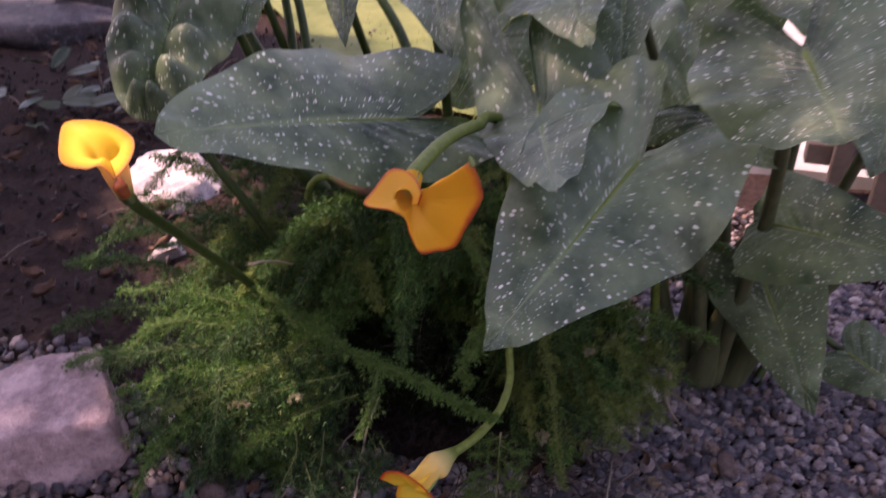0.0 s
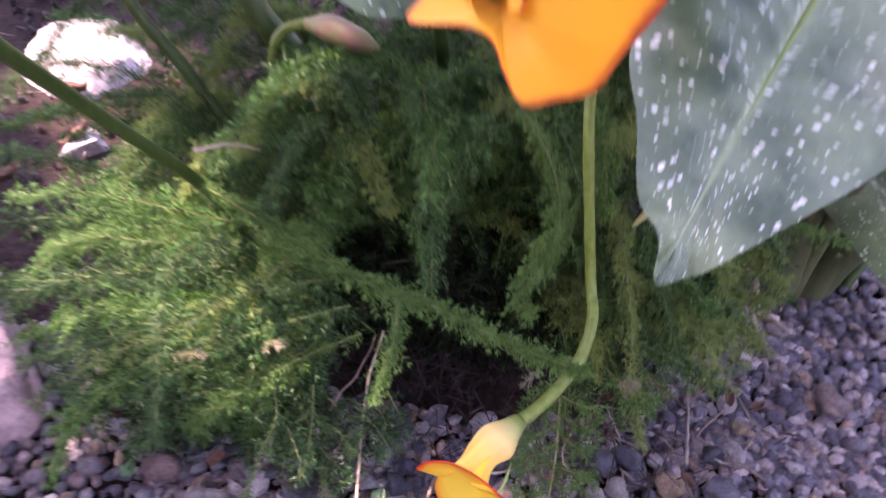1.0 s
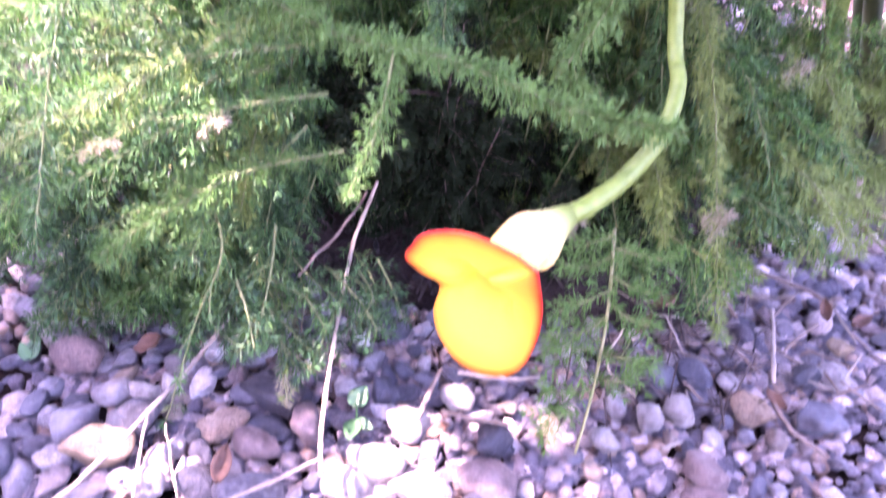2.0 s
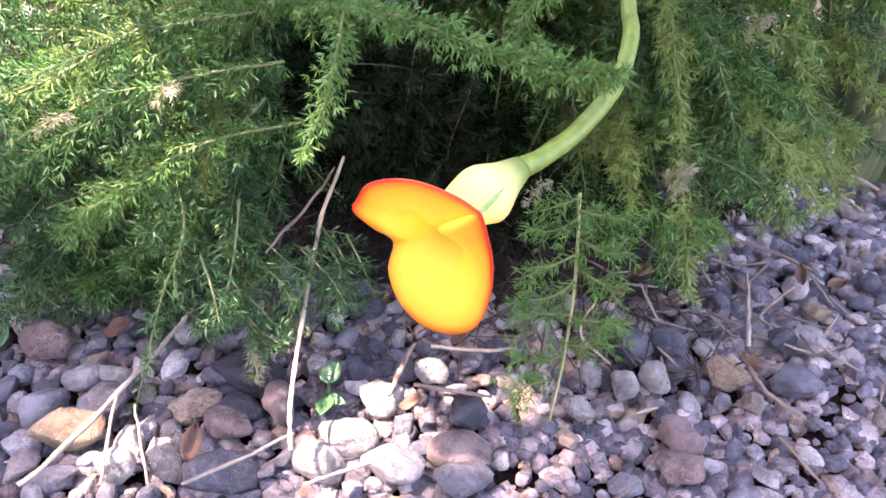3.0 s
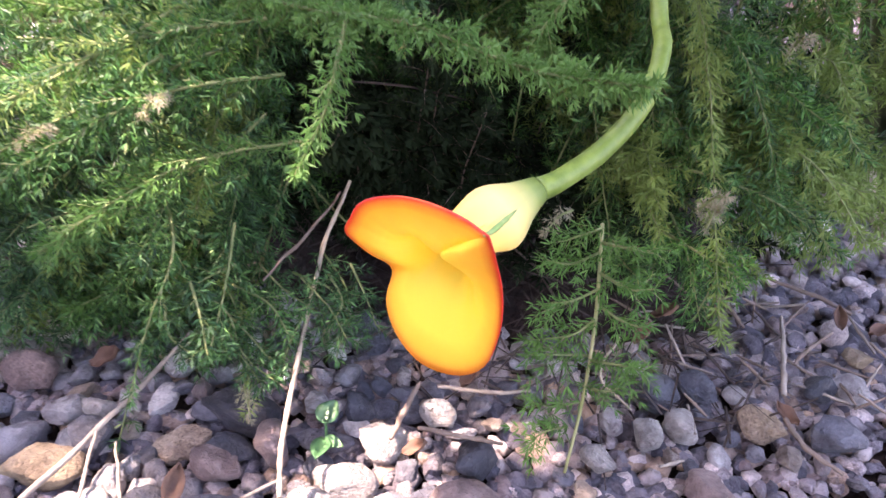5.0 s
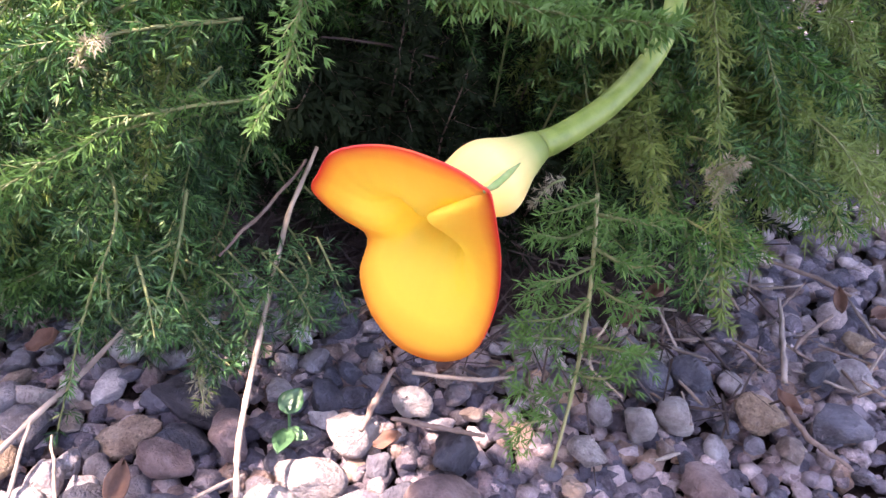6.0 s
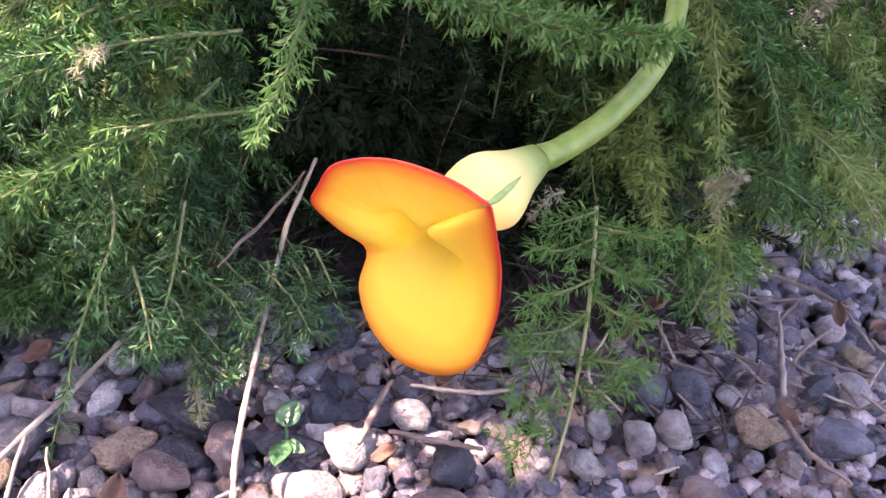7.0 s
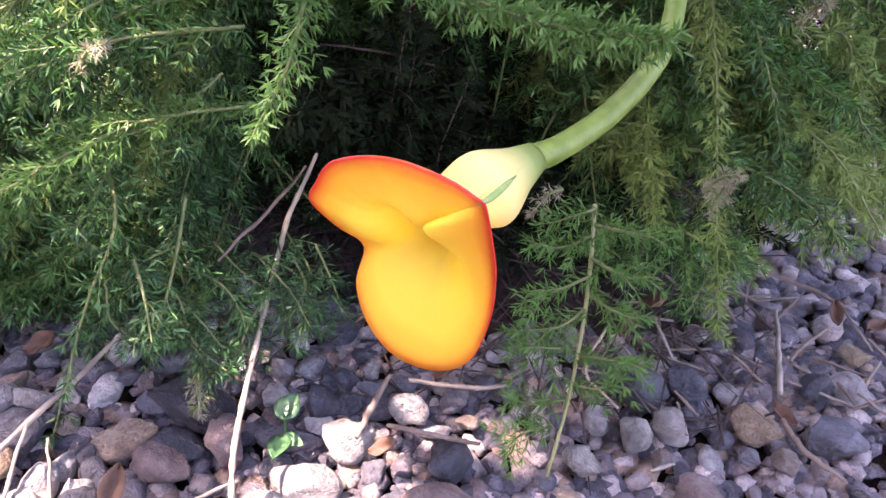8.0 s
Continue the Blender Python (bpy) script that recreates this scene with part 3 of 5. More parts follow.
# the nearest stones are pieces of their own; the rest lie in one sheet
joined_v, joined_f, total, offset = [], [], 0, 0
FINE = [pebble_verts(2, 60 + i) for i in range(10)]
SMALL = [pebble_verts(1, 40 + i) for i in range(10)]
for tries, lo, hi, squeeze in ((700, 0.0105, 0.0145, 0.84), (9000, 0.0075, 0.0105, 0.8), (34000, 0.0052, 0.008, 0.72), (34000, 0.0034, 0.0052, 0.66)):
    for _ in range(tries):
        x, y = rng.uniform(-0.62, 1.05), rng.uniform(0.3, 1.75)
        if not in_gravel(x, y):
            continue
        big = 0.66 + 0.42 * max(0, min(1, (0.16 - x) / 0.25))
        r = rng.uniform(lo, hi) * big
        if not free_spot(x, y, r, squeeze):
            continue
        take_spot(x, y, r)
        sx, sy, sz = r * rng.uniform(0.95, 1.6), r * rng.uniform(0.75, 1.1), r * rng.uniform(0.5, 0.85)
        z = ground_height(x, y) + rng.uniform(-0.25, 0.6) * sz + (0.002 if r > 0.006 else -0.004)
        turn, tx, ty = rng.uniform(0, 6.28), rng.normal(0, 0.25), rng.normal(0, 0.25)
        if -0.16 < x < 0.4 and 0.62 < y < 0.88 and count < 300 and r > 0.006:
            pebble((x, y, z), (sx, sy, sz), turn, None, (tx, ty), count)
            count += 1
        else:
            near = -0.2 < x < 0.42 and 0.62 < y < 0.92 and r > 0.0044
            vs, fs = FINE[total % 10] if near else SMALL[total % 10]
            rot = np.array(Euler((tx, ty, turn)).to_matrix())
            joined_f.append(np.array(fs) + offset)
            joined_v.append((vs * (sx, sy, sz)) @ rot.T + (x, y, z))
            offset += len(vs)
            total += 1
# the bed runs on, coarser, round the part that the path passes
for i in range(5200):
    x, y = rng.uniform(-0.75, 1.9), rng.uniform(-0.9, 1.5)
    if in_gravel(x, y) or (x < 0.25 and y > 0.3) or ((x - 0.55) / 1.25) ** 2 + ((y - 0.45) / 1.25) ** 2 > 1 + 0.35 * noise.noise((x * 1.7, y * 1.7, 9)):
        continue
    r = rng.uniform(0.012, 0.018)
    vs, fs = SMALL[total % 10]
    rot = np.array(Euler((rng.normal(0, 0.3), rng.normal(0, 0.3), rng.uniform(0, 6.28))).to_matrix())
    joined_f.append(np.array(fs) + offset)
    joined_v.append((vs * (r * 1.3, r, r * 0.7)) @ rot.T + (x, y, ground_height(x, y) - 0.004))
    offset += len(vs)
    total += 1
# a sunken layer that closes the gaps
for i in range(9600):
    x, y = (rng.uniform(-0.15, 0.45), rng.uniform(0.6, 0.9)) if i < 2800 else (rng.uniform(-0.45, 0.75), rng.uniform(0.5, 1.35)) if i < 6600 else (rng.uniform(0.25, 0.8), rng.uniform(0.85, 1.35))
    if not in_gravel(x, y):
        continue
    r = rng.uniform(0.004, 0.008) if i < 2800 else rng.uniform(0.006, 0.011)
    vs, fs = SMALL[total % 10]
    rot = np.array(Euler((rng.normal(0, 0.4), rng.normal(0, 0.4), rng.uniform(0, 6.28))).to_matrix())
    joined_f.append(np.array(fs) + offset)
    joined_v.append((vs * (r * 1.2, r, r * 0.75)) @ rot.T + (x, y, ground_height(x, y) - (0.003 if i < 2800 else 0.0045)))
    offset += len(vs)
    total += 1
me = fast_mesh("gravel", np.vstack(joined_v), np.vstack(joined_f))
tagged(finish_mesh("gravel", me, STONES, gravel, "small grey and mauve pebbles packed close"), kind="stuff")


# ---- asparagus fern ----
fern = base_empty("asparagus_fern", (0.0, 0.96, 0.0), "spreading green asparagus fern with feathery arching plumes, growing beside the gravel", "fern")
FRESH = [make_plain("fresh_needles", (0.042, 0.128, 0.024), (0.092, 0.21, 0.05), 40.0, 0.5, 0.35, spec=0.25), FERN_STEM]
PLUME = [PLUME_NEEDLES, FERN_STEM]
YELLOW = [make_plain("olive_needles", (0.105, 0.18, 0.04), (0.19, 0.275, 0.07), 40.0, 0.55, 0.35, spec=0.25), FERN_STEM]

# needles coloured near black to paint in the shade inside the bush
SHADE_NEEDLES = [make_plain("shade_needles", (0.007, 0.014, 0.006), (0.015, 0.028, 0.011), 40.0, 0.8, 0.05, spec=0.1), BARK]

# plumes that can be told apart
frond(fern, [(-0.111, 0.820, 0.250), (-0.041, 0.785, 0.251), (0.026, 0.760, 0.240), (0.082, 0.742, 0.245), (0.135, 0.728, 0.238), (0.177, 0.712, 0.244)], 0.017, materials=FRESH, gap=0.0017, taper=0.85, needle=0.0066, node=0.0028, slim=0.07, blunt=0.3)
frond(fern, [(0.059, 0.745, 0.245), (0.062, 0.725, 0.234), (0.059, 0.715, 0.215), (0.053, 0.700, 0.198)], 0.0115, materials=FRESH, gap=0.0018, needle=0.0064, node=0.0028, slim=0.068)
NEEDLE_SET = [NEEDLES, FERN_STEM]
# side sprays of the stem that hangs in front of the gravel
for mats, wide, way in (
    (FRESH, 0.015, [(0.164, 0.785, 0.126), (0.153, 0.775, 0.124), (0.142, 0.770, 0.127)]),
    (FRESH, 0.015, [(0.167, 0.775, 0.112), (0.154, 0.765, 0.108), (0.143, 0.760, 0.104)]),
    (FRESH, 0.015, [(0.168, 0.770, 0.098), (0.159, 0.760, 0.094), (0.144, 0.755, 0.091)]),
    (FRESH, 0.015, [(0.167, 0.765, 0.078), (0.154, 0.755, 0.084), (0.141, 0.750, 0.085)]),
    (FRESH, 0.015, [(0.167, 0.755, 0.056), (0.155, 0.750, 0.054), (0.144, 0.745, 0.059)]),
    (FRESH, 0.015, [(0.163, 0.750, 0.042), (0.152, 0.745, 0.040), (0.145, 0.740, 0.033)]),
    (FRESH, 0.015, [(0.165, 0.785, 0.132), (0.177, 0.775, 0.138), (0.189, 0.770, 0.141)]),
    (FRESH, 0.015, [(0.166, 0.780, 0.118), (0.181, 0.770, 0.119), (0.192, 0.765, 0.125)]),
    (FRESH, 0.015, [(0.167, 0.775, 0.103), (0.179, 0.765, 0.104), (0.188, 0.760, 0.106)]),
    (FRESH, 0.015, [(0.168, 0.765, 0.075), (0.182, 0.755, 0.085), (0.194, 0.750, 0.089)]),
    (FRESH, 0.015, [(0.167, 0.760, 0.062), (0.178, 0.750, 0.071), (0.187, 0.750, 0.077)]),
    (FRESH, 0.015, [(0.164, 0.790, 0.137), (0.158, 0.785, 0.136), (0.148, 0.780, 0.133)]),
):
    frond(fern, way, wide, materials=mats, gap=0.0034, taper=0.5, blunt=0.45)
# sprays that reach out at both sides of the hollow
for mats, wide, way in (
    (PLUME, 0.018, [(0.196, 0.860, 0.108), (0.209, 0.840, 0.093), (0.220, 0.820, 0.069)]),
    (YELLOW, 0.020, [(0.200, 0.870, 0.113), (0.227, 0.850, 0.103), (0.245, 0.840, 0.090)]),
    (YELLOW, 0.022, [(0.219, 0.880, 0.128), (0.247, 0.860, 0.121), (0.274, 0.855, 0.100)]),
    (YELLOW, 0.022, [(0.223, 0.890, 0.136), (0.256, 0.870, 0.139), (0.292, 0.870, 0.133)]),
    (YELLOW, 0.020, [(0.240, 0.900, 0.128), (0.273, 0.880, 0.121), (0.303, 0.875, 0.100)]),
    (PLUME, 0.020, [(0.230, 0.900, 0.142), (0.248, 0.885, 0.146), (0.272, 0.880, 0.149)]),
    (NEEDLE_SET, 0.014, [(-0.024, 0.740, 0.064), (-0.004, 0.730, 0.060), (0.010, 0.720, 0.055)]),
    (NEEDLE_SET, 0.013, [(-0.020, 0.760, 0.097), (-0.024, 0.740, 0.102), (-0.036, 0.730, 0.095)]),
    (NEEDLE_SET, 0.015, [(0.019, 0.790, 0.078), (0.035, 0.770, 0.076), (0.028, 0.755, 0.064)]),
    (NEEDLE_SET, 0.015, [(0.028, 0.800, 0.080), (0.042, 0.785, 0.073), (0.052, 0.775, 0.061)]),
    (NEEDLE_SET, 0.014, [(0.017, 0.760, 0.072), (0.014, 0.745, 0.062), (0.013, 0.735, 0.049)]),
    (NEEDLE_SET, 0.013, [(-0.053, 0.740, 0.081), (-0.047, 0.730, 0.066), (-0.026, 0.720, 0.066)]),
    (NEEDLE_SET, 0.016, [(-0.030, 0.770, 0.074), (-0.000, 0.755, 0.079), (0.015, 0.745, 0.070)]),
    (NEEDLE_SET, 0.016, [(-0.024, 0.790, 0.076), (-0.002, 0.775, 0.074), (0.024, 0.765, 0.070)]),
    (NEEDLE_SET, 0.016, [(-0.031, 0.755, 0.071), (-0.005, 0.740, 0.068), (0.011, 0.730, 0.064)]),
    (NEEDLE_SET, 0.016, [(-0.003, 0.790, 0.074), (0.024, 0.780, 0.076), (0.039, 0.770, 0.069)]),
    (NEEDLE_SET, 0.016, [(-0.046, 0.760, 0.075), (-0.019, 0.745, 0.075), (-0.010, 0.735, 0.061)]),
    (NEEDLE_SET, 0.016, [(-0.017, 0.785, 0.067), (-0.001, 0.765, 0.060), (0.017, 0.755, 0.051)]),
):
    frond(fern, way, wide, materials=mats, gap=0.0045, taper=0.5, blunt=0.4, spread=1.2)
tube("bare_stem", [(0.163, 0.800, 0.133), (0.166, 0.780, 0.118), (0.168, 0.768, 0.094), (0.168, 0.755, 0.056), (0.165, 0.742, 0.017)], [0.0011, 0.001, 0.0009, 0.0008], make_plain("bare_stem", (0.16, 0.19, 0.06), (0.34, 0.32, 0.16), 30.0, 0.6), fern, "pale bare end of a stem", 6, 20)
frond(fern, [(-0.027, 0.730, 0.106), (-0.014, 0.715, 0.098), (-0.007, 0.705, 0.085)], 0.018, gap=0.0054, needle=0.0095, spread=1.6, materials=NEEDLE_SET, blunt=0.5)
frond(fern, [(-0.018, 0.740, 0.068), (-0.001, 0.730, 0.060), (0.014, 0.725, 0.056)], 0.016, gap=0.0054, needle=0.0095, spread=1.6, materials=NEEDLE_SET, blunt=0.5)
frond(fern, [(0.007, 0.780, 0.080), (0.030, 0.765, 0.075), (0.043, 0.755, 0.066)], 0.018, gap=0.0054, needle=0.0095, spread=1.6, blunt=0.5)
frond(fern, [(0.111, 0.860, 0.324), (0.138, 0.830, 0.301), (0.149, 0.800, 0.280), (0.142, 0.785, 0.255), (0.130, 0.775, 0.234), (0.138, 0.770, 0.225)], 0.0165, materials=FRESH, gap=0.0017, needle=0.0066, node=0.0028, slim=0.07, blunt=0.4)
frond(fern, [(-0.116, 0.860, 0.122), (-0.037, 0.840, 0.208), (0.034, 0.850, 0.264), (0.080, 0.870, 0.283)], 0.024, materials=FRESH, gap=0.002, needle=0.0068, node=0.003, slim=0.068)
frond(fern, [(-0.024, 0.780, 0.235), (-0.041, 0.755, 0.225), (-0.080, 0.735, 0.204), (-0.124, 0.720, 0.183), (-0.166, 0.710, 0.158)], 0.028, gap=0.0060, spread=1.4, materials=YELLOW)
frond(fern, [(-0.002, 0.780, 0.177), (-0.017, 0.755, 0.164), (-0.049, 0.735, 0.154), (-0.101, 0.715, 0.133)], 0.022, gap=0.0060, spread=1.3)
frond(fern, [(-0.032, 0.750, 0.215), (-0.057, 0.735, 0.198), (-0.089, 0.725, 0.181), (-0.135, 0.720, 0.154)], 0.02, gap=0.0060, spread=1.3)
frond(fern, [(0.195, 0.920, 0.150), (0.235, 0.870, 0.158), (0.260, 0.840, 0.157), (0.284, 0.820, 0.134)], 0.024, gap=0.0067, spread=1.4, materials=YELLOW)
frond(fern, [(0.213, 0.910, 0.142), (0.243, 0.860, 0.136), (0.260, 0.840, 0.133), (0.275, 0.830, 0.116)], 0.022, gap=0.0075, spread=1.4, materials=YELLOW)
frond(fern, [(0.181, 0.900, 0.135), (0.215, 0.860, 0.120), (0.225, 0.840, 0.096), (0.217, 0.820, 0.069)], 0.02, gap=0.0075, spread=1.3)
frond(fern, [(0.183, 0.900, 0.192), (0.195, 0.870, 0.193), (0.209, 0.850, 0.187)], 0.016, gap=0.0060, materials=YELLOW)
frond(fern, [(-0.054, 0.760, 0.136), (-0.033, 0.730, 0.123), (-0.047, 0.715, 0.083), (-0.070, 0.700, 0.012)], 0.018, gap=0.0090, spread=1.3)
frond(fern, [(-0.016, 0.760, 0.124), (-0.010, 0.735, 0.106), (-0.012, 0.715, 0.079)], 0.02, gap=0.0075, spread=1.4)
frond(fern, [(-0.044, 0.780, 0.078), (-0.011, 0.745, 0.061), (-0.003, 0.725, 0.029)], 0.016, gap=0.0090, spread=1.4, materials=YELLOW)
frond(fern, [(0.001, 0.820, 0.071), (0.030, 0.790, 0.064), (0.029, 0.770, 0.036)], 0.018, gap=0.0075, spread=1.4)

# plumes that fan out over the bush
for mats, wide, way in (
    (PLUME, 0.024, [(0.010, 0.770, 0.229), (-0.043, 0.750, 0.221), (-0.104, 0.735, 0.194), (-0.177, 0.735, 0.153), (-0.254, 0.740, 0.108)]),
    (PLUME, 0.024, [(0.016, 0.770, 0.204), (-0.030, 0.740, 0.201), (-0.079, 0.720, 0.176), (-0.124, 0.710, 0.146)]),
    (PLUME, 0.022, [(-0.020, 0.780, 0.208), (-0.079, 0.750, 0.185), (-0.142, 0.725, 0.142), (-0.195, 0.710, 0.092), (-0.224, 0.690, 0.028)]),
    (FRESH, 0.020, [(0.018, 0.780, 0.166), (-0.018, 0.740, 0.170), (-0.052, 0.715, 0.154), (-0.083, 0.700, 0.132)]),
    (PLUME, 0.020, [(-0.028, 0.800, 0.128), (-0.067, 0.740, 0.133), (-0.094, 0.710, 0.122)]),
    (PLUME, 0.026, [(-0.085, 0.840, 0.199), (-0.141, 0.820, 0.221), (-0.211, 0.820, 0.225), (-0.292, 0.830, 0.198)]),
    (FRESH, 0.024, [(-0.086, 0.820, 0.199), (-0.127, 0.790, 0.215), (-0.175, 0.780, 0.220), (-0.228, 0.780, 0.198)]),
    (PLUME, 0.024, [(-0.078, 0.800, 0.195), (-0.142, 0.770, 0.202), (-0.220, 0.770, 0.174), (-0.309, 0.780, 0.120)]),
    (FRESH, 0.026, [(-0.113, 0.900, 0.160), (-0.145, 0.900, 0.200), (-0.185, 0.920, 0.214), (-0.225, 0.950, 0.210)]),
    (FRESH, 0.020, [(-0.093, 0.880, 0.170), (-0.071, 0.900, 0.202), (-0.040, 0.905, 0.225)]),
    (PLUME, 0.026, [(-0.094, 0.920, 0.165), (-0.140, 0.905, 0.180), (-0.215, 0.900, 0.182), (-0.302, 0.920, 0.165)]),
    (PLUME, 0.024, [(-0.077, 0.790, 0.175), (-0.121, 0.750, 0.192), (-0.187, 0.750, 0.165), (-0.272, 0.760, 0.109)]),
    (PLUME, 0.026, [(-0.056, 0.950, 0.181), (0.005, 0.930, 0.259), (0.041, 0.930, 0.299)]),
    (PLUME, 0.024, [(-0.045, 0.860, 0.174), (0.002, 0.860, 0.233), (0.047, 0.870, 0.269), (0.080, 0.890, 0.294)]),
    (PLUME, 0.024, [(0.062, 0.920, 0.205), (0.100, 0.900, 0.267), (0.118, 0.900, 0.303)]),
    (PLUME, 0.022, [(0.180, 0.870, 0.133), (0.211, 0.840, 0.146), (0.246, 0.830, 0.140), (0.280, 0.840, 0.112)]),
    (PLUME, 0.020, [(-0.200, 0.850, 0.170), (-0.290, 0.845, 0.165), (-0.370, 0.850, 0.130), (-0.440, 0.855, 0.090)]),
    (PLUME, 0.018, [(-0.200, 0.800, 0.150), (-0.280, 0.790, 0.145), (-0.350, 0.795, 0.110), (-0.405, 0.800, 0.070)]),
    (PLUME, 0.020, [(-0.220, 0.900, 0.170), (-0.320, 0.910, 0.180), (-0.410, 0.930, 0.155), (-0.480, 0.950, 0.120)]),
    (YELLOW, 0.022, [(0.179, 0.900, 0.155), (0.220, 0.880, 0.157), (0.266, 0.880, 0.143), (0.290, 0.890, 0.113)]),
    (PLUME, 0.022, [(0.190, 0.850, 0.104), (0.214, 0.820, 0.111), (0.232, 0.810, 0.108)]),
    (PLUME, 0.024, [(0.185, 0.950, 0.150), (0.242, 0.930, 0.148), (0.294, 0.950, 0.121)]),
):
    frond(fern, way, wide, materials=mats, gap=0.0031, taper=0.6, blunt=0.3, flat=0.9)

# the mass of the bush behind them
CROWN = np.array([0.0, 0.99, 0.03])


def reach(az):
    """How far the bush spreads towards an azimuth, in degrees."""
    return np.interp(az % 360, [0, 60, 120, 165, 200, 240, 270, 290, 315, 345, 360], [0.25, 0.28, 0.36, 0.38, 0.33, 0.28, 0.25, 0.19, 0.19, 0.23, 0.25])


def in_hollow(points):
    """Whether a plume would hang into the dark hollow at the front of the bush."""
    c = spline(points, 24)
    x, y, z = c.T
    mouth = (x > 0.005) & (x < 0.13) & (y < 0.9) & (z < 0.21)
    side = (x > -0.035) & (x <= 0.005) & (y > 0.775) & (y < 0.9) & (z > 0.06) & (z < 0.21)
    return bool(np.any(mouth | side))


def bush_frond(az, R, top, low, p0):
    """A plume that rises from the crown and arches over to a tip R out and low above the soil."""
    u = np.array([math.cos(radians(az)), math.sin(radians(az)), 0])
    swerve = np.array([-u[1], u[0], 0]) * rng.normal(0, 0.05)
    p1 = p0 + u * R * 0.3 + np.array([0, 0, top * 0.72])
    p2 = p0 + u * R * 0.68 + swerve * 0.5 + np.array([0, 0, max(top * 0.95, low * 1.05)])
    p3 = p0 + u * R * 1.0 + swerve + np.array([0, 0, low])
    p3[2] = max(p3[2], ground_height(p3[0], p3[1]) + 0.02)
    if in_hollow([p0, p1, p2, p3]):
        return
    roll = rng.random()
    frond(fern, [p0, p1, p2, p3], rng.uniform(0.018, 0.026), taper=0.6, materials=PLUME if roll < (0.94 if p3[0] < 0.12 else 0.8) else YELLOW, gap=rng.uniform(0.0034, 0.0042), spread=rng.uniform(0.95, 1.15), needle=rng.uniform(0.0078, 0.009))


for i in range(36):
    az = (i * 137.508 + rng.uniform(-20, 20)) % 360
    bush_frond(az, reach(az) * rng.uniform(0.45, 0.95), rng.uniform(0.14, 0.25), rng.uniform(0.08, 0.2), CROWN + (rng.normal(0, 0.06), rng.normal(0, 0.05), 0))
# the skirt towards the gravel, thick on both sides of a dark hollow
for i in range(36):
    az = rng.uniform(190, 250)
    bush_frond(az, reach(az) * rng.uniform(0.62, 1.0), rng.uniform(0.1, 0.23), rng.uniform(0.02, 0.18), CROWN + (rng.normal(-0.03, 0.06), rng.normal(0, 0.05), 0))
for i in range(10):
    az = rng.uniform(258, 312)
    bush_frond(az, reach(az) * rng.uniform(0.7, 1.0), rng.uniform(0.22, 0.28), rng.uniform(0.18, 0.25), CROWN + (rng.normal(0, 0.05), rng.normal(0, 0.05), 0))
for i in range(24):
    az = rng.uniform(310, 368) % 360
    bush_frond(az, reach(az) * rng.uniform(0.6, 1.05), rng.uniform(0.1, 0.24), rng.uniform(0.03, 0.18), CROWN + (rng.normal(0.05, 0.05), rng.normal(-0.02, 0.05), 0))



def skirt_frond(tip, rise, width):
    """A plume that comes out of the bush over the pebbles and hangs to its tip."""
    tip = np.asarray(tip, float)
    foot = np.array([tip[0] * 0.55 + 0.02, 0.97, 0.06]) + rng.normal(0, 0.03, 3) * (1, 1, 0.3)
    a = foot * 0.6 + tip * 0.4
    b = foot * 0.22 + tip * 0.78
    a[2], b[2] = rise, tip[2] + rng.uniform(0.004, 0.035)
    if in_hollow([foot, a, b, tip]):
        return
    roll = rng.random()
    frond(fern, [foot, a, b, tip], width, taper=0.4, blunt=0.5, materials=None if roll < (0.86 if tip[0] < 0.12 else 0.5) else (YELLOW if roll > (0.93 if tip[0] < 0.12 else 0.6) else FRESH), gap=rng.uniform(0.0054, 0.0071), spread=rng.uniform(1.1, 1.45), needle=rng.uniform(0.0085, 0.0105))


for i in range(68):
    x = rng.uniform(-0.2, 0.035)
    z = rng.uniform(0.02, 0.17)
    skirt_frond((x, 0.765 - 0.35 * max(0, -0.14 - x) + rng.uniform(-0.02, 0.05) - 0.25 * z, z), rng.uniform(0.08, 0.22), rng.uniform(0.02, 0.03))
for i in range(36):
    x = rng.uniform(0.17, 0.33)
    z = rng.uniform(0.06, 0.17) if x < 0.24 else rng.uniform(0.08, 0.17)
    skirt_frond((x, 0.825 + 0.6 * max(0, x - 0.2) + rng.uniform(0, 0.05), z), rng.uniform(0.1, 0.2), rng.uniform(0.018, 0.027))
# a low fringe on the stones
for i in range(44):
    x = rng.uniform(-0.17, 0.05)
    skirt_frond((x, 0.757 - 0.35 * max(0, -0.14 - x) + rng.uniform(-0.02, 0.04), rng.uniform(0.014, 0.06)), rng.uniform(0.07, 0.13), rng.uniform(0.018, 0.027))
for i in range(14):
    az = rng.uniform(-5, 62) % 360
    bush_frond(az, reach(az) * rng.uniform(0.7, 1.15), rng.uniform(0.2, 0.3), rng.uniform(0.1, 0.2), CROWN + (rng.normal(0.05, 0.05), rng.normal(0, 0.05), 0))
# the close canopy over the hollow
for i in range(46):
    az = rng.uniform(195, 345)
    bush_frond(az, reach(az) * rng.uniform(0.35, 0.8), rng.uniform(0.26, 0.31), rng.uniform(0.22, 0.28), CROWN + (rng.normal(0.04, 0.07), rng.normal(0, 0.05), 0))
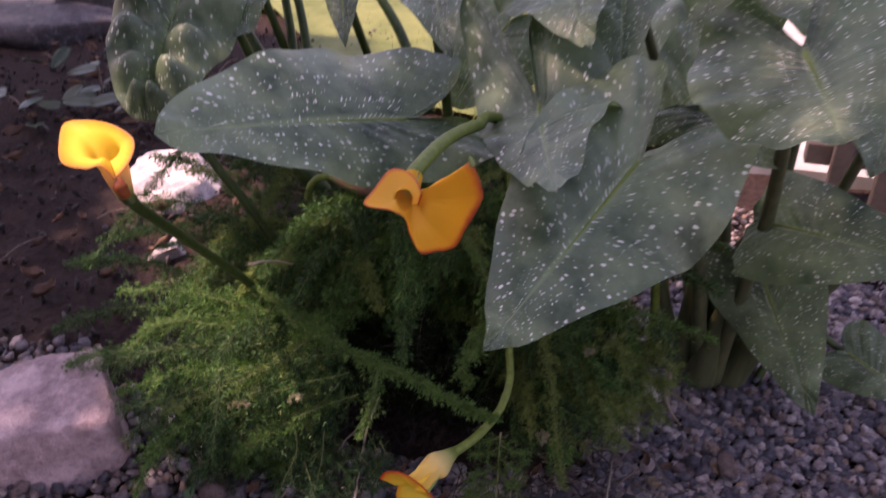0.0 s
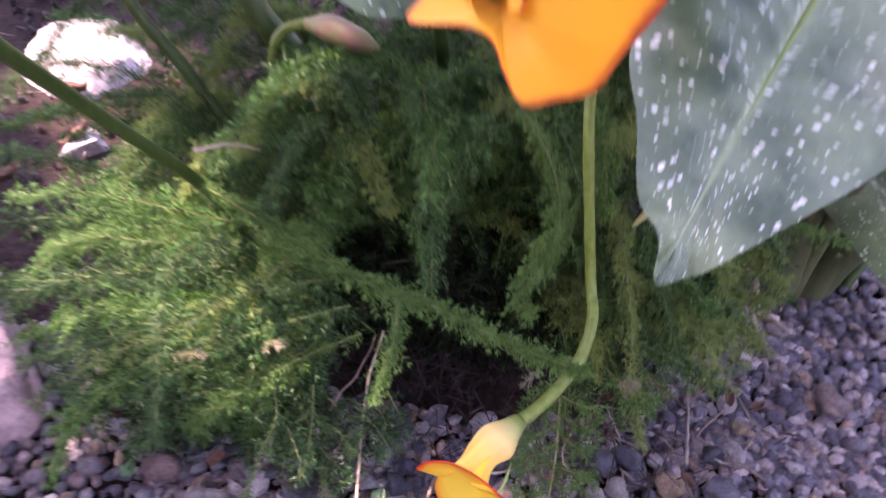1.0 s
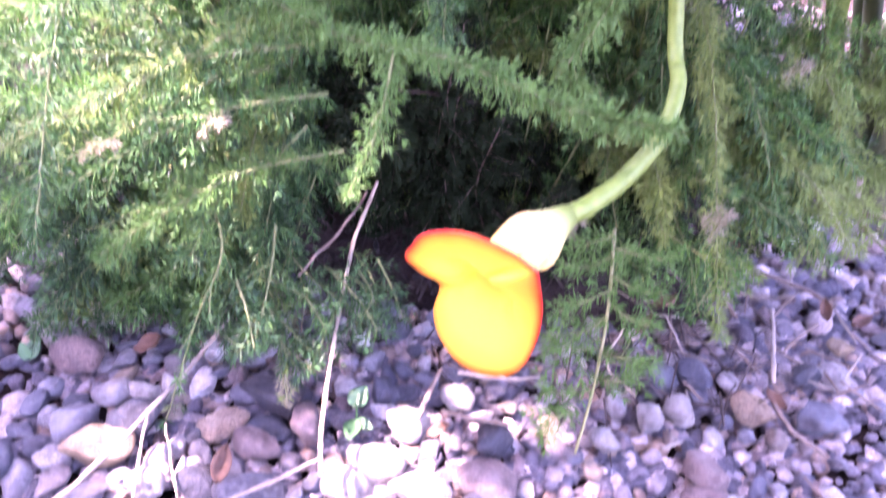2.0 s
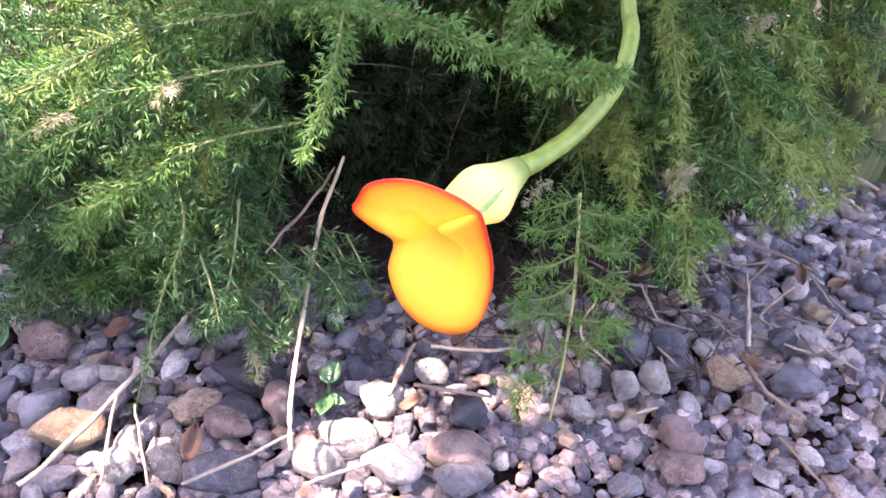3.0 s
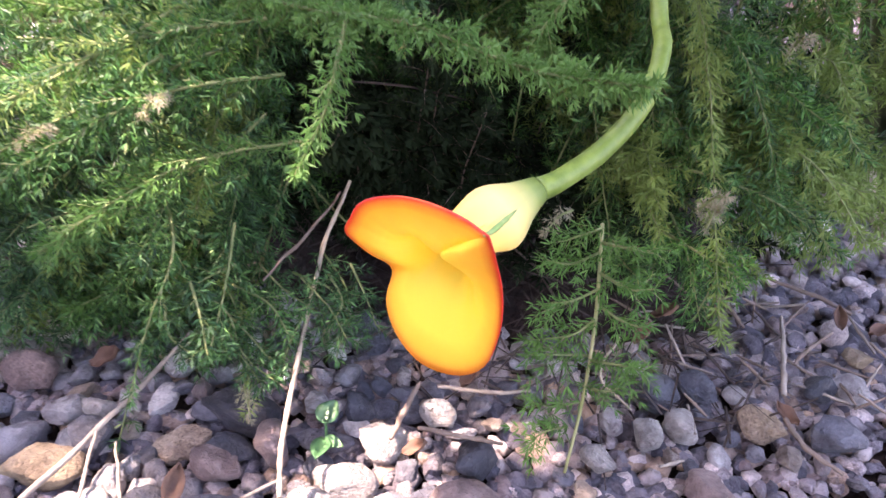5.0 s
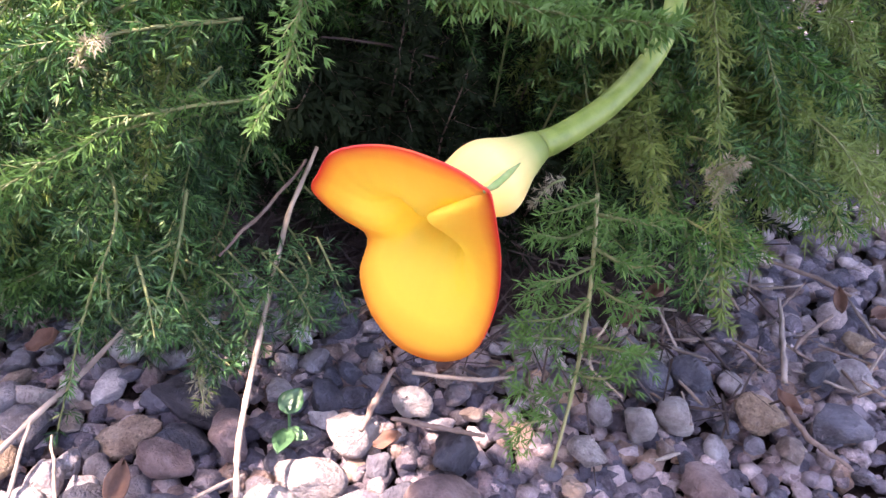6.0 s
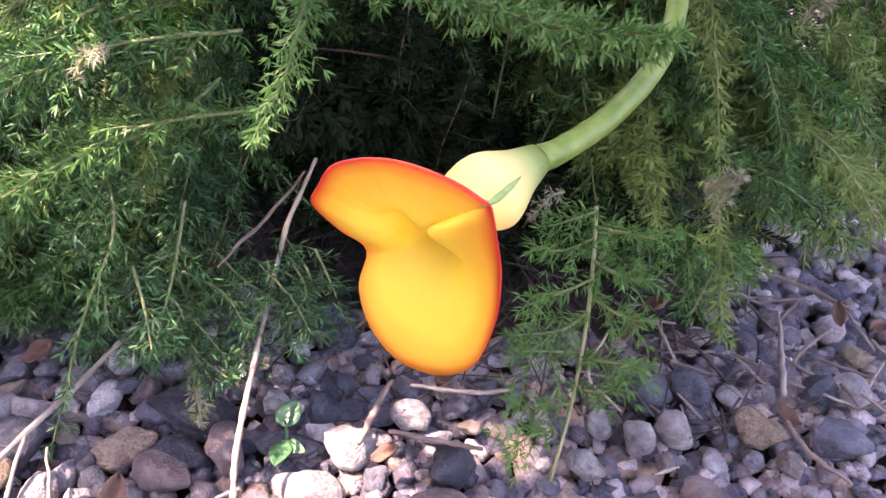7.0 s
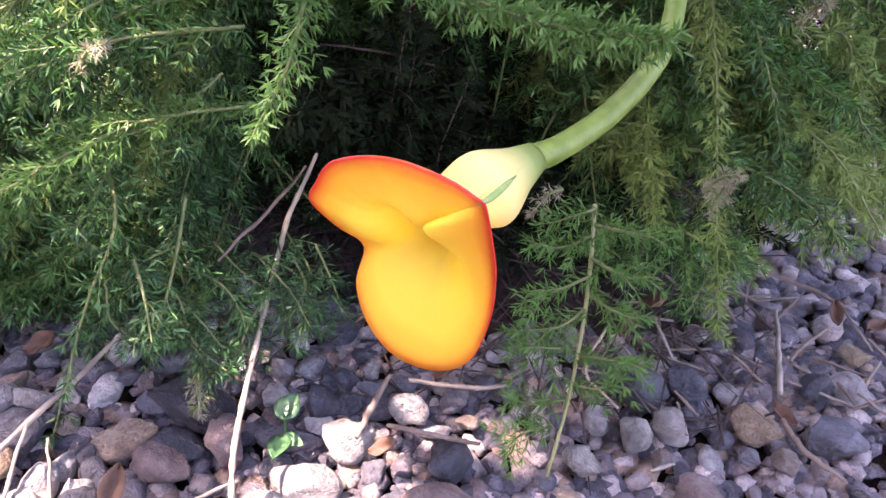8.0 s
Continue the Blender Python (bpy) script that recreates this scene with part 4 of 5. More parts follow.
# withered tips
for p, q in (((0.148, 0.800, 0.138), (0.137, 0.790, 0.129)), ((0.204, 0.780, 0.160), (0.214, 0.770, 0.175)), ((0.209, 0.780, 0.152), (0.212, 0.775, 0.167)), ((-0.007, 0.730, 0.041), (0.000, 0.720, 0.028)), ((-0.097, 0.720, 0.174), (-0.070, 0.715, 0.190)), ((-0.030, 0.725, 0.196), (-0.013, 0.720, 0.211)), ((0.234, 0.860, 0.204), (0.241, 0.850, 0.218))):
    p, q = np.array(p), np.array(q)
    frond(fern, [p, (p + q) / 2 + (0, 0, 0.003), q], 0.0045, "bleached dry tip", [DRY_NEEDLES, FERN_STEM], gap=0.0032, needle=0.005, taper=0.5)
# inner fronds behind the hollow, coloured near black in place of deep shade
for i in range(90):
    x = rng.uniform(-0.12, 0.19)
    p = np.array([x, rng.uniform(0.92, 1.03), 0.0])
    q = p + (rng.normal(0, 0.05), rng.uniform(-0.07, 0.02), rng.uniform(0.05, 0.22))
    frond(fern, [p, p * 0.5 + q * 0.5 + (rng.normal(0, 0.02), 0, 0), q], 0.03, materials=SHADE_NEEDLES, taper=0.4, gap=0.005, spread=1.3, needle=0.0105, slim=0.09)

# more fronds deep in the bush, the shade there put into their colour
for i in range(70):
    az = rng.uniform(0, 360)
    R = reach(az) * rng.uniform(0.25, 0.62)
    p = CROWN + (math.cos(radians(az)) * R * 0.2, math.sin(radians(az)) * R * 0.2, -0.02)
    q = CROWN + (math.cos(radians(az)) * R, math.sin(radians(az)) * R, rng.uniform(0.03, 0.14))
    frond(fern, [p, p * 0.5 + q * 0.5 + (0, 0, 0.06), q], 0.032, materials=SHADE_NEEDLES, taper=0.3, gap=0.0090, spread=1.4, needle=0.013, slim=0.09)

# ---- calla lily at the edge of the gravel ----
calla = base_empty("calla_lily", (0.358, 1.088, 0.000), "clump of calla lilies with white-flecked arrow leaves and golden flowers", "calla lily", "calla lilies")
leaf_blade(calla, (0.265, 0.813, 0.451), (0.194, 0.609, 0.410), (0.1, -0.85, 0.6), 0.172, 0.4, -0.05, 0.1, 0.03, 0.04)
leaf_blade(calla, (0.172, 0.876, 0.462), (0.219, 0.692, 0.484), (-0.12, -0.75, 0.8), 0.126, 0.6, 0.04, 0.14, 0.03, 0.3, rear=0.9, lean=-0.1)
leaf_blade(calla, (0.364, 0.8, 0.555), (0.391, 0.73, 0.523), (-0.1, -0.8, 0.6), 0.155, 0.7, 0.03, 0.1, 0.035, 0.7, rear=0.2)
leaf_blade(calla, (0.400, 1.047, 0.211), (0.489, 1.000, 0.051), (-0.25, -0.9, 0.3), 0.135, 0.22, 0.05, 0.12, 0.02)
leaf_blade(calla, (0.384, 1.003, 0.300), (0.521, 0.925, 0.323), (-0.1, -0.75, 0.7), 0.12, 0.08, 0.1, 0.1, 0.02, 0.6)
leaf_blade(calla, (0.162, 0.982, 0.550), (0.211, 0.883, 0.513), (0.0, -0.8, 0.6), 0.13, 0.35, 0.1, 0.12, 0.03)
leaf_blade(calla, (0.216, 1.062, 0.548), (0.236, 0.920, 0.447), (0.0, -0.85, 0.5), 0.085, 0.25, 0.05, 0.2, 0.02)
leaf_blade(calla, (0.318, 1.045, 0.443), (0.258, 1.009, 0.366), (0.2, -0.6, 0.7), 0.12, 0.3, 0.05, 0.1, 0.02)
leaf_blade(calla, (0.306, 0.941, 0.445), (0.382, 0.914, 0.407), (-0.2, -0.6, 0.8), 0.09, 0.3, 0.1, 0.15, 0.02)
leaf_blade(calla, (0.467, 0.964, 0.474), (0.443, 0.873, 0.429), (-0.1, -0.8, 0.7), 0.13, 0.3, 0.1, 0.1, 0.02)
leaf_blade(calla, (0.529, 1.103, 0.071), (0.619, 1.062, 0.043), (-0.2, -0.8, 0.6), 0.09, 0.2, 0.05, 0.1, 0.02)
leaf_blade(calla, (0.410, 1.077, 0.569), (0.436, 0.882, 0.552), (-0.1, -0.8, 0.7), 0.17, 0.3, 0.1, 0.1, 0.02)
leaf_blade(calla, (0.073, 1.181, 0.424), (0.023, 1.105, 0.341), (0.1, -0.7, 0.6), 0.15, 0.3, 0.08, 0.15, 0.03, 0.6)
leaf_blade(calla, (0.199, 1.212, 0.410), (0.276, 1.120, 0.335), (0.0, -0.7, 0.6), 0.17, 0.3, 0.08, 0.15, 0.03, 0.7)
leaf_blade(calla, (0.321, 1.310, 0.492), (0.353, 1.195, 0.406), (0.0, -0.85, 0.5), 0.17, 0.3, 0.06, 0.15, 0.03, 0.6)
leaf_blade(calla, (0.405, 1.232, 0.522), (0.409, 1.121, 0.453), (0.0, -0.85, 0.5), 0.16, 0.3, 0.06, 0.15, 0.03, 0.6)
BASE = np.array((0.361, 1.098, 0.000))


def stalk(parent, foot, head, r0, r1, bow=(0, 0, 0), material=None, name="leaf_stalk"):
    foot, head = np.asarray(foot, float), np.asarray(head, float)
    mid = (foot + head) / 2 + np.asarray(bow, float)
    return tube(name, [foot, foot * 0.75 + mid * 0.25 + (0, 0, 0.02), mid, head * 0.75 + mid * 0.25, head], [r0, r0 * 0.85, (r0 + r1) / 2, r1, r1], material or STALK, parent, "", 10, 30)


for head, off, r in (((0.264, 0.817, 0.449), (0.0, 0.0), 0.011), ((0.174, 0.880, 0.459), (-0.03, 0.02), 0.009), ((0.365, 0.805, 0.552), (0.02, -0.01), 0.01), ((0.401, 1.051, 0.208), (0.03, 0.03), 0.008), ((0.384, 1.008, 0.296), (0.04, 0.0), 0.009), ((0.161, 0.987, 0.548), (0.0, 0.04), 0.009), ((0.216, 1.068, 0.546), (-0.01, 0.05), 0.009), ((0.318, 1.052, 0.441), (0.02, 0.05), 0.009), ((0.306, 0.947, 0.442), (0.01, 0.02), 0.008), ((0.469, 0.970, 0.472), (0.06, 0.02), 0.009), ((0.411, 1.084, 0.568), (0.05, 0.04), 0.009), ((0.530, 1.108, 0.067), (0.07, 0.0), 0.006)):
    stalk(calla, BASE + (off[0], off[1], -0.01), head, r, 0.005, (rng.normal(0, 0.015), 0.05, 0.03), SHEATH if r > 0.0085 else STALK)
for dx, dy, hx, hz in ((0.0, -0.012, 0.05, 0.28), (0.035, 0.0, 0.1, 0.24), (-0.02, 0.015, 0.0, 0.22)):
    f = BASE + (dx, dy, -0.01)
    tube("sheath", [f, f + (hx * 0.3, -0.01, hz * 0.4), f + (hx, -0.03, hz)], [0.021, 0.018, 0.011], SHEATH, calla, "dark outer sheath", 10, 20)

# the drooping flower over the gravel
st = tube("flower_stalk", [BASE + (-0.06, 0.0, 0), BASE + (-0.09, -0.06, 0.25), (0.140, 0.950, 0.430), (0.154, 0.856, 0.380), (0.159, 0.806, 0.345), (0.173, 0.784, 0.252), (0.178, 0.763, 0.238), (0.175, 0.742, 0.225), (0.164, 0.722, 0.214), (0.152, 0.705, 0.209), (0.146, 0.698, 0.208)], [0.006, 0.005, 0.0038, 0.0032, 0.0033, 0.0034, 0.0035, 0.0036, 0.0038, 0.004, 0.0043], FLOWER_STALK, calla, "pale green bent stem", 14, 80)
spathe(st, (0.1455, 0.698, 0.208), (0.1225, 0.667, 0.198), [(0.1438, 0.6299, 0.2324), (0.1350, 0.6357, 0.2330), (0.1227, 0.6416, 0.2323), (0.1121, 0.6443, 0.2305), (0.1024, 0.6447, 0.2266), (0.0975, 0.6462, 0.2188), (0.0950, 0.6482, 0.2122), (0.0990, 0.6562, 0.2000), (0.1034, 0.6652, 0.1882), (0.1017, 0.6629, 0.1759), (0.1059, 0.6605, 0.1636), (0.1152, 0.6595, 0.1533), (0.1276, 0.6608, 0.1497), (0.1382, 0.6588, 0.1584), (0.1439, 0.6533, 0.1799), (0.1455, 0.6455, 0.2017), (0.1447, 0.6379, 0.2188), (0.1441, 0.6310, 0.2304), (0.1425, 0.6318, 0.2322)], 0.0044, 0.0138, "golden orange funnel flower with a red margin", ridges=((0.36, 0.08, (0.002, -0.004, -0.004)), (0.2, 0.07, (0.0, -0.003, -0.002)), (0.1, 0.06, (0.0, -0.004, -0.006)), (0.9, 0.06, (-0.008, -0.004, 0.0))), waist=0.5)
tube("spadix", [(0.1425, 0.694, 0.207), (0.138, 0.689, 0.205), (0.133, 0.683, 0.203)], [0.002, 0.0026, 0.002, 0.0012], SPADIX, st, "orange spadix deep in the throat")
tube("green_tip", [(0.1425, 0.6305, 0.2318), (0.1445, 0.6335, 0.2322), (0.1458, 0.643, 0.2300), (0.1465, 0.654, 0.2265)], [0.0004, 0.0009, 0.0008, 0.0002], GREEN_TIP, st, "curled green point")

# the flower among the leaves
st = tube("flower_stalk", [BASE + (-0.04, 0.03, 0), BASE + (-0.1, -0.03, 0.3), (0.144, 0.884, 0.438), (0.132, 0.821, 0.462), (0.126, 0.755, 0.480), (0.121, 0.710, 0.482), (0.119, 0.689, 0.479)], [0.006, 0.0055, 0.005, 0.005, 0.005, 0.0055, 0.0065], FLOWER_STALK, calla, "", 12, 60)
spathe(st, (0.120, 0.695, 0.480), (0.123, 0.668, 0.474), [(0.136, 0.668, 0.482), (0.148, 0.664, 0.497), (0.167, 0.652, 0.514), (0.177, 0.641, 0.526), (0.184, 0.640, 0.511), (0.183, 0.641, 0.499), (0.172, 0.645, 0.476), (0.164, 0.648, 0.459), (0.151, 0.650, 0.452), (0.139, 0.651, 0.448), (0.131, 0.655, 0.458), (0.125, 0.661, 0.467), (0.114, 0.662, 0.471), (0.090, 0.675, 0.464), (0.093, 0.687, 0.470), (0.104, 0.694, 0.484), (0.122, 0.684, 0.489), (0.135, 0.668, 0.487), (0.135, 0.662, 0.478)], 0.0065, 0.008, "golden orange flower seen from its open side", material=AMBER, inside=AMBER_IN)
tube("green_tip", [(0.178, 0.641, 0.525), (0.177, 0.641, 0.529), (0.176, 0.641, 0.531)], [0.002, 0.0014, 0.0003], GREEN_TIP, st, "curled green point")

# ---- calla lily that grows up through the fern ----
calla_b = base_empty("calla_lily", (-0.06, 1.06, 0.0), "calla lily growing through the fern with speckled leaves and yellow flower", "calla lily", "calla lilies")
leaf_blade(calla_b, (0.048, 0.884, 0.429), (-0.072, 0.677, 0.497), (0.15, -0.62, 0.78), 0.17, 0.38, 0.03, 0.08, 0.02, 0.5, rear=0.2, lean=0.22)
leaf_blade(calla_b, (-0.243, 1.027, 0.531), (-0.193, 0.817, 0.428), (0.3, -0.75, 0.4), 0.145, 0.25, 0.05, 0.12, 0.04, 0.9, 0.24)
leaf_blade(calla_b, (-0.212, 1.083, 0.507), (-0.163, 0.943, 0.466), (0.1, -0.75, 0.6), 0.12, 0.3, 0.1, 0.12, 0.03, 0.8)
leaf_blade(calla_b, (0.012, 1.052, 0.539), (0.084, 0.908, 0.482), (0.05, -0.75, 0.6), 0.1, 0.3, 0.1, 0.12, 0.03)
leaf_blade(calla_b, (-0.085, 1.054, 0.497), (-0.062, 1.000, 0.446), (0.05, -0.85, 0.4), 0.045, 0.15, 0.02, 0.3, 0.01)
for head, foot, r in (((0.046, 0.888, 0.426), (0.02, 1.08), 0.009), ((-0.246, 1.032, 0.530), (-0.12, 1.1), 0.008), ((-0.215, 1.088, 0.505), (-0.08, 1.12), 0.008), ((0.010, 1.058, 0.538), (0.0, 1.14), 0.009), ((-0.088, 1.060, 0.496), (-0.03, 1.16), 0.006)):
    stalk(calla_b, (foot[0], foot[1], 0), head, r, 0.005, (rng.normal(0, 0.01), 0.02, 0.02))
tube("leaf_stalk", [(-0.122, 0.927, 0.192), (-0.149, 0.933, 0.232), (-0.178, 0.933, 0.281), (-0.205, 0.926, 0.336), (-0.223, 0.943, 0.404)], [0.006, 0.0058, 0.0055, 0.005, 0.0045], STALK, calla_b)
tube("leaf_stalk", [(-0.076, 0.974, 0.202), (-0.096, 0.977, 0.269), (-0.121, 0.968, 0.322), (-0.139, 0.992, 0.399)], [0.017, 0.014, 0.009, 0.006], STALK, calla_b, "broad sheathing stalk")
tube("leaf_stalk", [(-0.120, 1.005, 0.265), (-0.153, 1.087, 0.396), (-0.189, 1.140, 0.487)], [0.006, 0.0055, 0.005], STALK, calla_b)
tube("leaf_stalk", [(-0.141, 1.016, 0.256), (-0.178, 1.099, 0.389), (-0.212, 1.154, 0.481)], [0.006, 0.0055, 0.005], STALK, calla_b)
tube("leaf_stalk", [(-0.154, 1.094, 0.318), (-0.218, 1.108, 0.366), (-0.261, 1.129, 0.415), (-0.290, 1.154, 0.463)], [0.009, 0.008, 0.007, 0.006], STALK, calla_b)
tube("leaf_stalk", [(-0.032, 1.180, 0.293), (-0.084, 1.226, 0.381), (-0.138, 1.254, 0.445)], [0.008, 0.007, 0.006], STALK, calla_b)
st = tube("flower_stalk", [(-0.109, 0.866, 0.173), (-0.114, 0.820, 0.253), (-0.121, 0.748, 0.351), (-0.110, 0.687, 0.422), (-0.102, 0.668, 0.444)], [0.0045, 0.0045, 0.0045, 0.0048, 0.0058], STALK, calla_b, "", 12, 40)
spathe(st, (-0.102, 0.667, 0.444), (-0.116, 0.675, 0.478), [(-0.099, 0.654, 0.467), (-0.090, 0.663, 0.477), (-0.089, 0.674, 0.487), (-0.100, 0.683, 0.492), (-0.126, 0.689, 0.495), (-0.155, 0.685, 0.493), (-0.148, 0.665, 0.488), (-0.132, 0.645, 0.482), (-0.111, 0.643, 0.481), (-0.102, 0.649, 0.481), (-0.094, 0.651, 0.470)], 0.0055, 0.011, "yellow funnel flower with a wide rolled lip", material=SPATHE_PALE, inside=SPATHE_IN_PALE)
tube("spadix", [(-0.092, 0.655, 0.454), (-0.094, 0.654, 0.463), (-0.096, 0.658, 0.468)], [0.004, 0.0055, 0.002], BRONZE, st, "bronze fold at the base of the funnel")
st = tube("flower_stalk", [(-0.094, 0.941, 0.236), (-0.098, 0.940, 0.289), (-0.088, 0.946, 0.311), (-0.066, 0.946, 0.319)], [0.004, 0.004, 0.004, 0.0045], FLOWER_STALK, calla_b)
tube("bud", [(-0.067, 0.945, 0.319), (-0.047, 0.940, 0.320), (-0.021, 0.933, 0.316), (-0.006, 0.930, 0.313)], [0.005, 0.011, 0.009, 0.002], BUD, st, "closed dull purple bud", 12, 24)

# ---- rocks ----
def rock(name, place, size, turn, material, label, seed, flat=0.8, level=4):
    bm = bmesh.new()
    bmesh.ops.create_icosphere(bm, subdivisions=level, radius=1)
    r = random.Random(seed)
    cuts = [(Vector((r.gauss(0, 1), r.gauss(0, 1), r.gauss(0, 0.7))).normalized(), r.uniform(0.5, 0.8)) for _ in range(9)] + [(Vector((0.05, -0.05, 1)).normalized(), flat * 0.7)]
    for v in bm.verts:
        p = v.co.copy()
        for n, d in cuts:
            o = p.dot(n) - d
            if o > 0:
                p -= n * o * 0.93
        v.co = p * (1 + 0.07 * noise.noise(p * 2.2 + Vector((seed, 0, 0))) + 0.025 * noise.noise(p * 7 + Vector((0, seed, 0))) + 0.01 * noise.noise(p * 19))
    me = bpy.data.meshes.new(name)
    bm.to_mesh(me)
    bm.free()
    ob = finish_mesh(name, me, material, None, "")
    ob.matrix_world = Matrix.LocRotScale(place, Euler((0, 0, turn)), size)
    return tagged(ob, label, "rock")


rock("boulder", (-0.402, 0.731, 0.040), (0.14, 0.12, 0.09), 0.6, BOULDER, "flat-topped pinkish rock lying at the edge of the gravel", 3)
rock("boulder", (-0.556, 1.305, 0.040), (0.125, 0.09, 0.055), 0.1, WHITE_ROCK, "pale sunlit rock behind the fern", 5)
rock("boulder", (-0.457, 1.124, 0.030), (0.035, 0.03, 0.03), 0.7, WHITE_ROCK, "small pale rock in the soil", 6)
rock("boulder", (-1.382, 1.935, 0.050), (0.3, 0.16, 0.09), 0.2, DARK_ROCK, "low dark grey rock in the shaded bed", 8)
rock("boulder", (-1.339, 2.064, 0.050), (0.16, 0.12, 0.12), 0.9, DARK_ROCK, "low dark grey rock in the shaded bed", 9)


# ---- dry stems and litter ----
def twig(points, r, material=None, label="pale dry stem lying on the pebbles"):
    c = spline(points, 9)
    c[1:-1] += rng.normal(0, min(0.0004, 0.005 * np.linalg.norm(c[-1] - c[0])), (7, 3))
    ob = tube("twig", c, [0.8 * q for q in r], material or TWIG, None, "", 7, 40, 0.1)
    return tagged(ob, label, "twig")


twig([(0.016, 0.835, 0.112), (0.014, 0.820, 0.100), (0.011, 0.800, 0.086), (0.015, 0.780, 0.074), (0.020, 0.745, 0.060), (0.029, 0.710, 0.052), (0.035, 0.690, 0.047), (0.041, 0.672, 0.037)], [0.0012, 0.0016, 0.0018, 0.0016, 0.0017, 0.0018], STRAW, "long pale bare stem arching out of the fern")
twig([(-0.011, 0.770, 0.081), (-0.003, 0.790, 0.089), (0.005, 0.800, 0.097), (0.007, 0.840, 0.100)], [0.0009, 0.0012, 0.0012, 0.001], BARK, "thin brown bare stem under the fern")
twig([(-0.062, 0.767, 0.035), (-0.064, 0.738, 0.032), (-0.071, 0.694, 0.030), (-0.081, 0.649, 0.026), (-0.090, 0.625, 0.024)], [0.0014, 0.0017, 0.0019, 0.0018], TWIG)
twig([(0.032, 0.694, 0.022), (0.010, 0.669, 0.022), (-0.011, 0.648, 0.022)], [0.001, 0.0014, 0.0014])
twig([(0.079, 0.686, 0.022), (0.059, 0.671, 0.022), (0.050, 0.664, 0.022)], [0.001, 0.0014, 0.0014])
twig([(-0.073, 0.691, 0.030), (-0.062, 0.664, 0.026), (-0.051, 0.637, 0.022)], [0.001, 0.0013, 0.001])
twig([(-0.060, 0.687, 0.026), (-0.044, 0.665, 0.022), (-0.029, 0.645, 0.020)], [0.0008, 0.001, 0.001], STRAW, "thin straw-coloured stem on the pebbles")
twig([(0.273, 0.889, 0.030), (0.274, 0.854, 0.026), (0.274, 0.828, 0.022)], [0.0014, 0.0018, 0.0022], TWIG, "short broken grey stem")
twig([(0.266, 0.928, 0.030), (0.296, 0.922, 0.026), (0.318, 0.915, 0.022)], [0.0014, 0.0018, 0.0014], BARK, "thin brown twig on the gravel")
twig([(0.274, 0.809, 0.022), (0.284, 0.793, 0.020), (0.302, 0.781, 0.018)], [0.0018, 0.002, 0.0012], BARK, "brown twig between the pebbles")
twig([(0.180, 0.840, 0.030), (0.173, 0.806, 0.030), (0.193, 0.789, 0.024)], [0.0009, 0.001, 0.0008], STRAW, "thin straw-coloured stem on the pebbles")
twig([(0.085, 0.745, 0.022), (0.109, 0.746, 0.022), (0.131, 0.749, 0.020)], [0.0016, 0.0018, 0.0012], BARK, "thin brown twig on the gravel")
twig([(0.086, 0.778, 0.022), (0.117, 0.782, 0.022), (0.137, 0.792, 0.020)], [0.0014, 0.0016, 0.0012], TWIG)
twig([(0.076, 0.778, 0.022), (0.074, 0.753, 0.022), (0.073, 0.735, 0.020)], [0.0014, 0.0022, 0.0016], BARK, "brown bark strip on the gravel")
twig([(0.235, 0.903, 0.030), (0.247, 0.888, 0.025), (0.253, 0.884, 0.020)], [0.0012, 0.0016, 0.0012], BARK, "thin brown twig on the gravel")
twig([(0.304, 0.890, 0.024), (0.287, 0.868, 0.022), (0.282, 0.858, 0.020)], [0.0012, 0.0016, 0.0012], BARK, "thin brown twig on the gravel")
twig([(0.011, 0.860, 0.162), (0.033, 0.880, 0.154), (0.067, 0.900, 0.141)], [0.0006, 0.0009, 0.0006], LITTER, "thin brown twig under the fern")
twig([(-0.090, 0.790, 0.301), (-0.070, 0.800, 0.302), (-0.060, 0.830, 0.280)], [0.002, 0.0012, 0.0012], STRAW, "pale spent stem over the fern")
twig([(-0.701, 1.096, 0.010), (-0.653, 1.150, 0.012), (-0.605, 1.176, 0.010)], [0.002, 0.003, 0.002], BARK, "brown twig on the soil")


def dead_leaf(place, size, turn, tilt, material, label):
    """A curled, torn scrap of leaf."""
    verts, faces, n = [], [], 9
    for i in range(n):
        for j in range(5):
            u, v = i / (n - 1), j / 4 - 0.5
            w = math.sin(math.pi * min(1, u * 0.94 + 0.05)) ** 0.7 * 0.55
            verts.append(((u - 0.5) * size, v * w * size, size * (0.7 * v * v * (1 + u) + 0.5 * (u - 0.4) ** 2 + 0.07 * math.sin(9 * u + 7 * v))))
    for i in range(n - 1):
        for j in range(4):
            faces.append((i * 5 + j, i * 5 + j + 1, (i + 1) * 5 + j + 1, (i + 1) * 5 + j))
    ob = link_mesh("dead_leaf", verts, faces, material)
    mod = ob.modifiers.new("thickness", "SOLIDIFY")
    mod.thickness = 0.0004
    ob.matrix_world = pose(*place, tilt[0], tilt[1], turn)
    return tagged(ob, label, "dead leaf", "leaf litter")


for p, s, a in (((0.088, 0.734, 0.018), 0.015, 20), ((0.253, 0.963, 0.020), 0.018, 80), ((0.276, 0.813, 0.018), 0.016, 130), ((0.332, 0.905, 0.018), 0.016, 40), ((0.206, 0.883, 0.020), 0.018, 10), ((0.101, 0.789, 0.018), 0.015, 70), ((0.194, 0.856, 0.020), 0.016, 50), ((0.311, 0.909, 0.020), 0.015, 100)):
    dead_leaf(p, s, a, (rng.uniform(-25, 25), rng.uniform(-25, 25)), DEAD, "curled red-brown dead leaf on the gravel")
